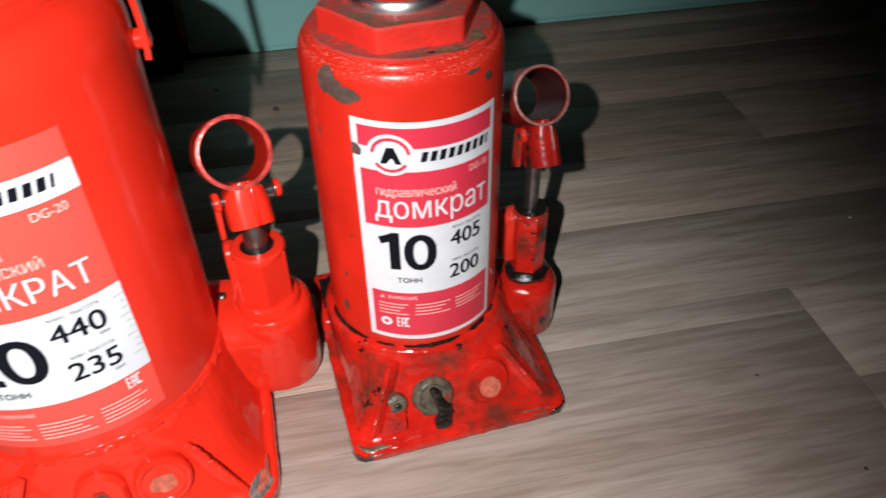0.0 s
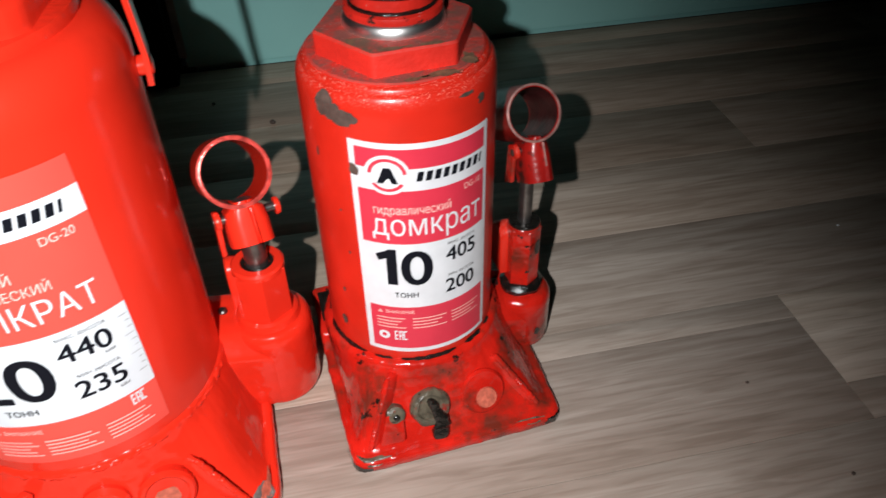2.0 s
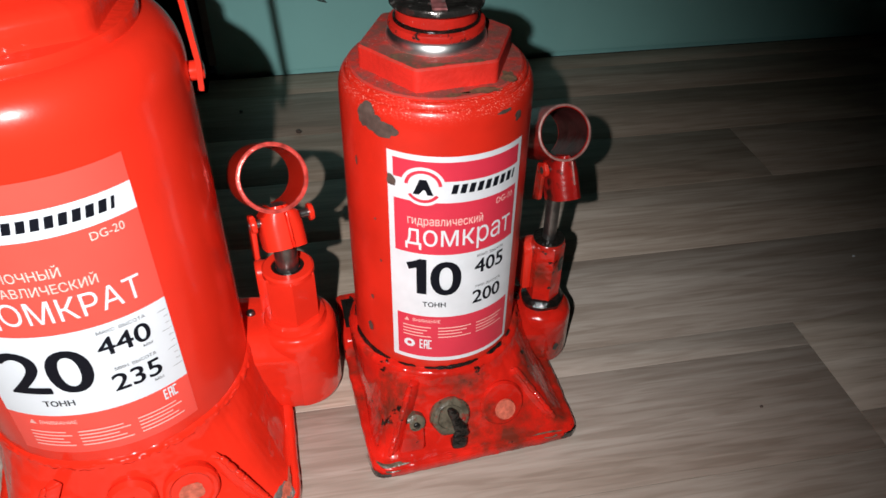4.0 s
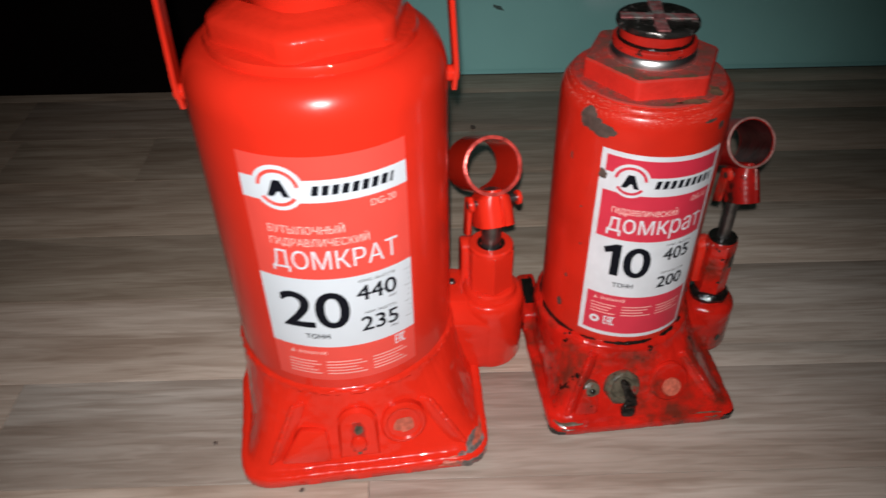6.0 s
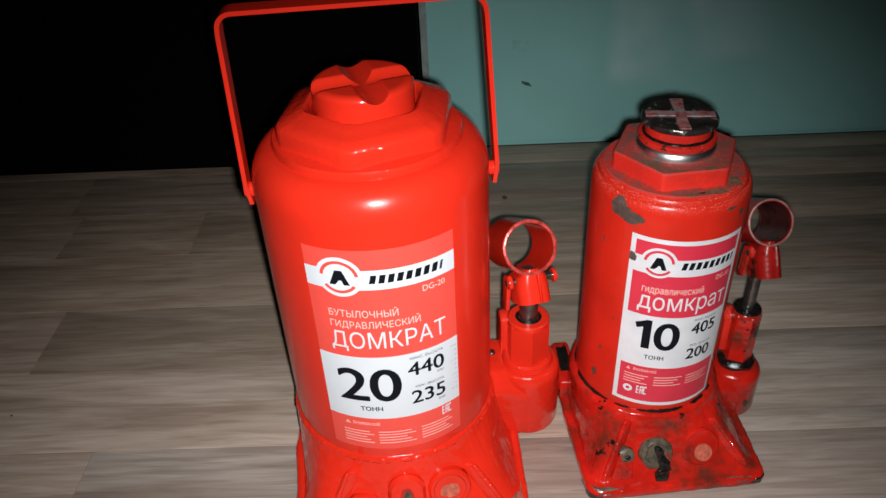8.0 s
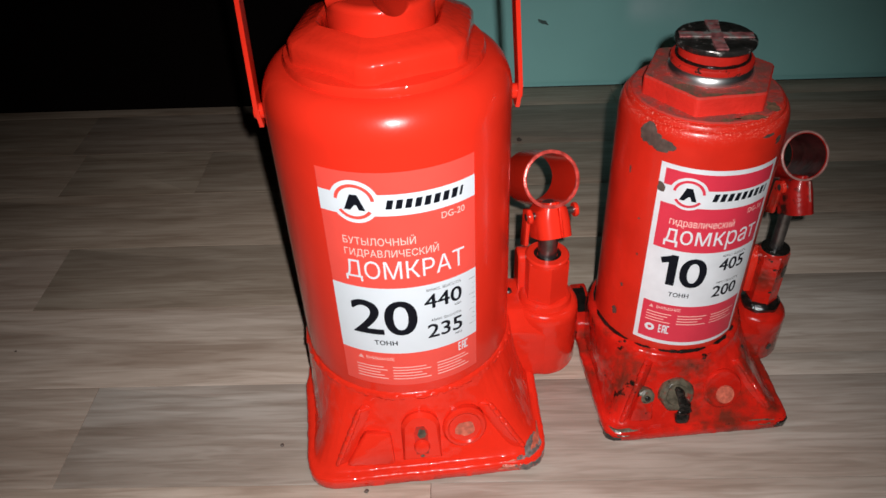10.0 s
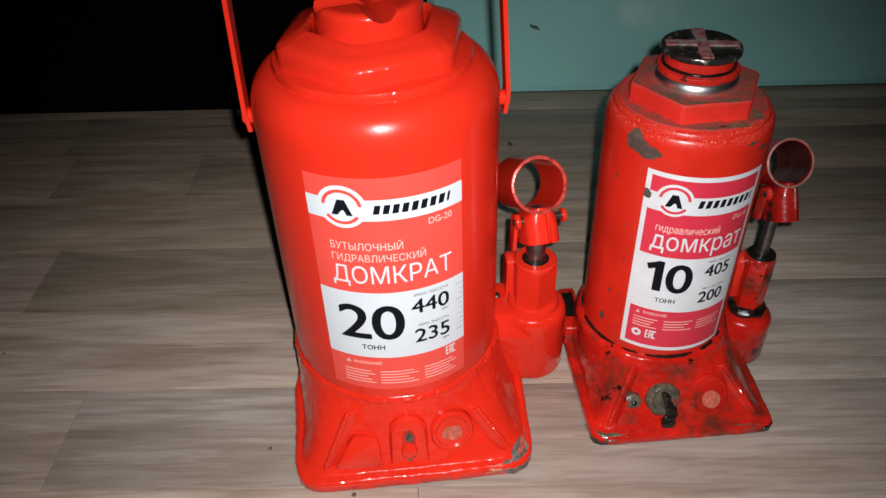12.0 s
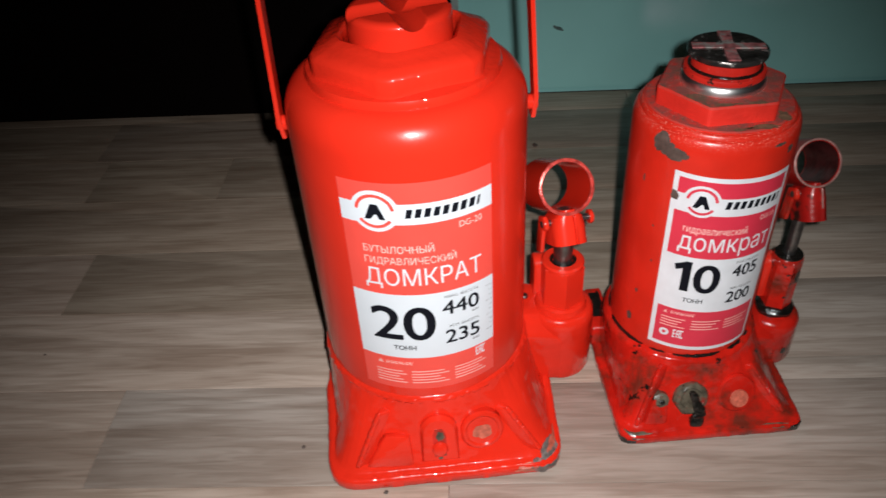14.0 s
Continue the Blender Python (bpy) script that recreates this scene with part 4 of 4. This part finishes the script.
        bmesh.ops.subdivide_edges(bm, edges=bm.edges[:], cuts=3, use_grid_fill=True)
        for v in bm.verts:
            x, z = v.co.x, v.co.y
            a = math.atan2(-0.057, x)
            for _ in range(6):
                rr = polar(outline, a) + (0.0004 if z < 0.0052 else -0.0006 - 0.9 * (z - 0.0052))
                a = math.atan2(-math.sqrt(max(rr * rr - min(abs(x), 0.999 * rr) ** 2, 1e-9)), math.copysign(min(abs(x), 0.999 * rr), x))
            v.co = Vector((rr * math.cos(a), rr * math.sin(a), max(0.0004, min(z, 0.0068))))
        part("dirt_patch", bm, mat, base, "dark oily dirt on the edge of the base")
    bm = bmesh.new()
    for a0, a1, fat in ((-178, -137, 1.0), (-131, -118, 0.45), (-112, -74, 1.0), (-66, -50, 0.9), (-44, -36, 0.5), (-20, 30, 0.8), (100, 170, 0.8)):
        n = int((a1 - a0) / 1.5) + 3
        rings = []
        for k in range(n):
            t = k / (n - 1)
            ang = radians(a0 + (a1 - a0) * t)
            thick = fat * (0.25 + 0.75 * min(1.0, 6 * t, 6 * (1 - t))) * (0.8 + 0.7 * noise.noise(Vector((ang * 9, fat, 0))))
            lift = 0.0005 * noise.noise(Vector((ang * 14, 3, 0)))
            rings.append([bm.verts.new(((0.0372 + 0.0014 * thick * math.cos(q)) * math.cos(ang), (0.0372 + 0.0014 * thick * math.cos(q)) * math.sin(ang), 0.0420 + lift + 0.0013 * thick * math.sin(q))) for q in [math.pi * 2 * j / 8 for j in range(8)]])
        for p, q in zip(rings, rings[1:]):
            for j in range(8):
                bm.faces.new((p[j], p[(j + 1) % 8], q[(j + 1) % 8], q[j]))
        bm.faces.new(rings[0])
        bm.faces.new(rings[-1])
    part("oil_ring", bm, GREASE, jack, "black oily joint round the foot of the drum")
    bm = bmesh.new()
    r = 0.0369
    prof = [(0.030, 0.038), (r, 0.039), (r, 0.1600)] + arc(r, 0.1600, 0.0343, 0.1675, 7)[1:] + [(0.0340, 0.1688), (0.0332, 0.1698), (0.0300, 0.1701)]
    lathe(bm, prof, 112)
    part("drum", bm, RED_OLD, jack, "worn red oil drum with chipped paint", 50)
    bm = bmesh.new()
    lathe(bm, [(0.0322, 0.1694), (0.0325, 0.1704), (0.0318, 0.1709), (0.020, 0.1710)], 80)
    prism(bm, rounded([tuple(p) for p in ngon(6, 0.0295, radians(1))], 0.0028, 4), 0.169, 0.1794, 0.0008)
    part("tank_nut", bm, RED_DUSTY, jack, "dusty hexagonal red tank nut")
    for cx, cy, w, h, z, seed in ((-0.0062, -0.0236, 0.0110, 0.0024, 0.1795, 91), (0.0070, -0.0240, 0.0082, 0.0022, 0.1795, 92), (-0.0190, -0.0140, 0.0030, 0.0042, 0.1795, 93),
                                  (0.0085, -0.0300, 0.0120, 0.0032, 0.17115, 94), (-0.0010, -0.0304, 0.0090, 0.0024, 0.17115, 95), (0.0205, -0.0225, 0.0060, 0.0070, 0.17115, 96)):
        bm = bmesh.new()
        flat(bm, blob(cx, cy, w, h, seed, 30, 0.55), z)
        part("dirt_patch", bm, DIRT, jack, "dry brown dirt on the tank nut")
    bm = bmesh.new()
    lathe(bm, [(0.0166, 0.176), (0.0166, 0.1842), (0.0160, 0.1846), (0.012, 0.1846)], 64)
    part("ram", bm, STEEL, jack, "bright steel ram")
    bm = bmesh.new()
    lathe(bm, [(0.0166, 0.1832), (0.0174, 0.1836), (0.0177, 0.1848), (0.0174, 0.1860), (0.0160, 0.1865), (0.0148, 0.1867), (0.0148, 0.1922), (0.0140, 0.1924)], 64)
    part("ram_collar", bm, RED_FLAKED, jack, "red collar with flaked paint")
    bm = bmesh.new()
    lathe(bm, [(0.0184, 0.1785), (0.0185, 0.1800), (0.0182, 0.1814), (0.0177, 0.1826), (0.0170, 0.1834), (0.0164, 0.1836)], 64, cap=False)
    for v in bm.verts:
        v.co += Vector((0, 0, 0.0001 * noise.noise(v.co * 400)))
    part("gland_ring", bm, STEEL, jack, "bare bright steel gland ring")
    # black ring that paints in the dark gap between the collar's two red rings
    bm = bmesh.new()
    lathe(bm, [(0.0160, 0.1863), (0.0158, 0.1872), (0.0151, 0.1876), (0.0147, 0.1872)], 64, cap=False)
    for v in bm.verts:
        v.co.z += 0.0003 * noise.noise(v.co * 300)
    part("dirt_ring", bm, GREASE, jack, "black ring painted in for the dark groove of the collar")
    bm = bmesh.new()
    lathe(bm, [(0.0145, 0.1914), (0.0166, 0.1920), (0.0171, 0.1926), (0.0171, 0.1938), (0.0167, 0.1945), (0.0155, 0.1948), (0.012, 0.1947), (0.006, 0.1947)], 64)
    for v in bm.verts:
        v.co.z += 0.0003 * noise.noise(v.co * 150)
    part("saddle", bm, SADDLE, jack, "dark worn steel saddle with red paint remains")
    bm = bmesh.new()
    for ang in (78, 168):
        m = pose(0, 0, 0.1949, 0, 0, ang)
        o = [Vector((-0.0153, -0.0026)), Vector((-0.006, -0.0022)), Vector((0.006, -0.0024)), Vector((0.0153, -0.0030)), Vector((0.0153, 0.0028)), Vector((0.004, 0.0022)), Vector((-0.008, 0.0026)), Vector((-0.0153, 0.0024))]
        prism(bm, o, -0.0008, 0.0004 if ang > 100 else 0.00055, 0.0, m)
    part("cross_rib", bm, SCRAPE_DARK, jack, "scraped reddish cross on the saddle")
    pump(jack, 0.85, (0.0558, 0.0010), (0.0572, 0.0008, 0.1125), RED_OLD, RED_GRIMY, 0.0150, 0.0345, 0.0074, 0.0738, 0.0032, 2.0, -30, True)
    # sticker
    R = 0.0369
    H, z0, z1, S = R * radians(43.8), 0.0462, 0.1504, -0.042
    st = wrapped("sticker", [rect(-H, z0, H, z1)], PAPER_OLD, jack, R, 0.0002, "crimson and white sticker with a white rim, scuffed", S)
    b = 0.0023
    for lo, hi in ((0.1400, z1 - b), (0.1060, 0.1306), (z0 + b, 0.0727)):
        wrapped("red_field", [rect(-H + b, lo, H - b, hi)], STICK_10, st, R, 0.00032, "", S)
    lx, lz = -0.0146, 0.1374
    wrapped("emblem_disc", [[(lx + 0.0083 * math.cos(2 * math.pi * k / 48), lz + 0.0083 * math.sin(2 * math.pi * k / 48)) for k in range(48)]], PAPER_OLD, st, R, 0.00040, "", S)
    wrapped("emblem_ring", annulus(lx, lz, 0.0057, 0.0070, 5, 175) + annulus(lx, lz, 0.0057, 0.0070, 215, 325), STICK_10, st, R, 0.00048, "", S)
    wrapped("emblem_shape", emblem(lx, lz - 0.0002, 0.0038, 0.0033), INK, st, R, 0.00048, "", S)
    wrapped("brand_bar", slanted_bars(-0.0044, 0.0243, 0.1347, 0.0040), INK, st, R, 0.00048, "black slanted brand mark", S)
    g = lambda n, t, m, x0, y0, x1, h, o=0.0, k=1.0: lettering(n, t, m, st, R, 0.00048, x0, y0, x1, h, o, S, k)
    g("model_lettering", "DG-10", INK_PALE, 0.0148, 0.1262, 0.0235, 0.0028)
    g("line_lettering", "гидравлический", INK_PALE, -0.0206, 0.1202, 0.0088, 0.0040)
    g("title_lettering", "домкрат", PAPER_OLD, -0.0217, 0.1103, 0.0235, 0.0102)
    g("capacity_lettering", "0", INK, -0.0114, 0.0855, 0.0002, 0.0176, 0.0005)
    wrapped("capacity_lettering", [[(-0.0174, 0.0852), (-0.0134, 0.0852), (-0.0134, 0.1034), (-0.0162, 0.1034), (-0.0174, 0.1026)], [(-0.0174, 0.1026), (-0.0174, 0.0988), (-0.0205, 0.0974), (-0.0215, 0.1006)]], INK, st, R, 0.00048, "", S)
    g("unit_lettering", "ТОНН", INK, -0.0150, 0.0785, -0.0056, 0.0025, 0.00007)
    g("height_lettering", "405", INK, 0.0064, 0.0945, 0.0205, 0.0073, 0.00018, 1.0)
    g("height_lettering", "200", INK, 0.0060, 0.0783, 0.0200, 0.0071, 0.00018, 1.0)
    g("caption_lettering", "МАКС. ВЫСОТА", INK, 0.0072, 0.1028, 0.0205, 0.0013)
    g("caption_lettering", "МИН. ВЫСОТА", INK, 0.0072, 0.0866, 0.0200, 0.0013)
    g("warning_lettering", "ВНИМАНИЕ", INK_PALE, -0.0192, 0.0692, -0.0076, 0.0018)
    small = [[(-0.0228, 0.0690), (-0.0206, 0.0690), (-0.0217, 0.0710)]]
    for cx, w in ((-0.0235, 0.0120), (-0.0085, 0.0145), (0.0084, 0.0145)):
        for k in range(4):
            small.append(rect(cx, 0.0606 + 0.0018 * k, cx + w * (1 - 0.14 * ((k * 5) % 3)), 0.0612 + 0.0018 * k))
    wrapped("small_print", small, SMALL_PRINT, st, R, 0.00048, "pale lines of small print", S)
    wrapped("mark_bar", mark_bars(-0.0164, -0.0110, 0.0536, 0.0590), PAPER_OLD, st, R, 0.00048, "pale conformity mark", S)
    wrapped("mark_ring", annulus(-0.0208, 0.0560, 0.0010, 0.0024, 0, 360, 16), PAPER_OLD, st, R, 0.00048, "", S)
    # chipped paint
    drum_in = lambda z: 0.0 if z < 0.1600 else (0.0026 * (math.sqrt(max(0.0, 1 - ((z - 0.1600) / 0.0075) ** 2)) - 1) if z < 0.1675 else -0.0027)
    for cx, cy, w, h, seed in ((-0.0368, 0.1625, 0.0075, 0.0085, 1), (-0.0300, 0.1592, 0.0135, 0.0058, 2), (-0.0345, 0.1605, 0.0110, 0.0060, 3), (-0.0268, 0.1388, 0.0040, 0.0050, 4), (0.0236, 0.1600, 0.0034, 0.0042, 5), (-0.0440, 0.1405, 0.0012, 0.0036, 6), (0.0165, 0.1640, 0.0060, 0.0014, 7), (-0.0330, 0.098, 0.0010, 0.0014, 8), (-0.0390, 0.075, 0.0016, 0.0022, 9), (-0.0350, 0.118, 0.0012, 0.0010, 10), (-0.0415, 0.0560, 0.0030, 0.0050, 11)):
        wrapped("paint_chip", [blob(cx, cy, w, h, seed)], CHIP, jack, R, 0.00052, "grey-brown chip in the paint", 0.0, drum_in)
    return jack


jack_20()
jack_10()


# ---- wall edge, stains ----
bm = bmesh.new()
pts = []
for k in range(60):
    z = 0.012 + 0.02 * k
    pts.append((0.0195 + 0.002 * noise.noise(Vector((0, 0, z * 22))), z))
lo = [bm.verts.new((x, 0.7325, z)) for x, z in pts]
hi = [bm.verts.new((0.0258, 0.7305 + 0.001 * noise.noise(Vector((3, 0, z * 30))), z)) for x, z in pts]
bk = [bm.verts.new((x + 0.001, 0.742, z)) for x, z in pts]
for k in range(59):
    bm.faces.new((lo[k], hi[k], hi[k + 1], lo[k + 1]))
    bm.faces.new((bk[k], lo[k], lo[k + 1], bk[k + 1]))
tagged(part("trim", bm, GREEN_EDGE), "pale worn edge of the green wall", "trim", kind="structure")


# ---- floor strips ----
rng = random.Random(4)
floor = new("floor")
tagged(floor, "greyish oak strip floor with staggered joints", "floor", kind="structure")
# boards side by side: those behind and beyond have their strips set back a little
BOARDS = [
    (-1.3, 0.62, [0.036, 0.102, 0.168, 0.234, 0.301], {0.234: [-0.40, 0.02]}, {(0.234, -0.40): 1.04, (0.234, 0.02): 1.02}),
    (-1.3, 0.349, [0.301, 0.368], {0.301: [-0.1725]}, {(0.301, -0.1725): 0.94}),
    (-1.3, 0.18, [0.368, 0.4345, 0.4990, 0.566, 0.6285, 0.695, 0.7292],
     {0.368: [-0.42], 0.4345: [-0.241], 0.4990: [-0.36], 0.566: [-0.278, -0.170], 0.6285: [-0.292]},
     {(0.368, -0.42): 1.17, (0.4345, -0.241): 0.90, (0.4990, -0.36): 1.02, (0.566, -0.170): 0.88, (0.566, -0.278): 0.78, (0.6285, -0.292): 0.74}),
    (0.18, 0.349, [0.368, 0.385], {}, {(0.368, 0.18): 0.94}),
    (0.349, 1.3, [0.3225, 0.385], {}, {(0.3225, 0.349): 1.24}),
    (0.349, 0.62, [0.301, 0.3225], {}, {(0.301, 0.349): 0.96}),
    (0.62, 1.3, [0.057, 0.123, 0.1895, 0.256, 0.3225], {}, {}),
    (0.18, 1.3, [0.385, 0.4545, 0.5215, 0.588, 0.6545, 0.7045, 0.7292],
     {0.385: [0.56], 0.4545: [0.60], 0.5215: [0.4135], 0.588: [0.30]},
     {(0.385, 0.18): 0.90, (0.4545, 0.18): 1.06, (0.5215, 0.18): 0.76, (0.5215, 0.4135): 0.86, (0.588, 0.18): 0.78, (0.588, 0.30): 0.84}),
]
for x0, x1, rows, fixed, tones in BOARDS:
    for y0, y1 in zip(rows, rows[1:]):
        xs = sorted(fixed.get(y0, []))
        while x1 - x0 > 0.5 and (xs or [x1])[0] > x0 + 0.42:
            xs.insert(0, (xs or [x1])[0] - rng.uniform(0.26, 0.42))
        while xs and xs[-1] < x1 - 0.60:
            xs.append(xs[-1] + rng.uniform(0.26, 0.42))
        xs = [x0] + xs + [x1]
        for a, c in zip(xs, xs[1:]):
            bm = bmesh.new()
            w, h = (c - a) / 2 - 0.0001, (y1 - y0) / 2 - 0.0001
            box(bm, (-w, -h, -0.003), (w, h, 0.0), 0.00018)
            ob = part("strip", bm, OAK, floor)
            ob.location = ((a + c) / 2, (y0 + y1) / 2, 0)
            # far-left strips get a darker tone: the torch's falloff put into their colour
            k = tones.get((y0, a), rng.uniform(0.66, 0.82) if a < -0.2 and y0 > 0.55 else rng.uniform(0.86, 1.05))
            # browner with distance and to the left, where the beam grows dim; painted in
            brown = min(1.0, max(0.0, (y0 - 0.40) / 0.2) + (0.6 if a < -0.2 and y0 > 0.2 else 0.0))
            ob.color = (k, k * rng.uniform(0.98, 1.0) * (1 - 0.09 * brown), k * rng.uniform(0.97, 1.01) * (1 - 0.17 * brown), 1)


# ---- crumbs and marks ----
def crumb(x, y, size, seed, mat):
    bm = bmesh.new()
    bmesh.ops.create_icosphere(bm, subdivisions=2, radius=size)
    for v in bm.verts:
        v.co *= 1 + 0.45 * noise.noise(v.co * (1.2 / size) + Vector((seed, 0, 0)))
        v.co.z *= 0.6
    low = min(v.co.z for v in bm.verts)
    bm.transform(Matrix.Translation((x, y, -low)))
    tagged(part("crumb", bm, mat), "tiny dark crumb of dirt on the oak floor", "crumb", "crumbs on the floor")


for k, (x, y, size) in enumerate(((-0.059, 0.325, 0.0010), (-0.012, 0.2965, 0.0011), (0.321, 0.277, 0.0009), (0.302, 0.333, 0.0008), (0.088, 0.632, 0.0022), (0.045, 0.671, 0.0013), (-0.235, 0.398, 0.0007))):
    crumb(x, y, size, 5.1 * k, CHIP)
crumb(0.416, 0.431, 0.0008, 77.0, PAPER)
for x, z, w, h, seed in ((0.1150, 0.0620, 0.0105, 0.0034, 81), (0.108, 0.098, 0.014, 0.012, 82)):
    bm = bmesh.new()
    flat(bm, blob(0, 0, w, h, seed, 28, 0.3))
    bm.transform(Matrix.Translation((x, 0.7328, z)) @ pose(0, 0, 0, 90, 25, 0))
    tagged(part("wall_mark", bm, SCUFF if seed > 81 else SCUFF_DARK), "small dark scuff on the green wall", "trim", kind="structure")
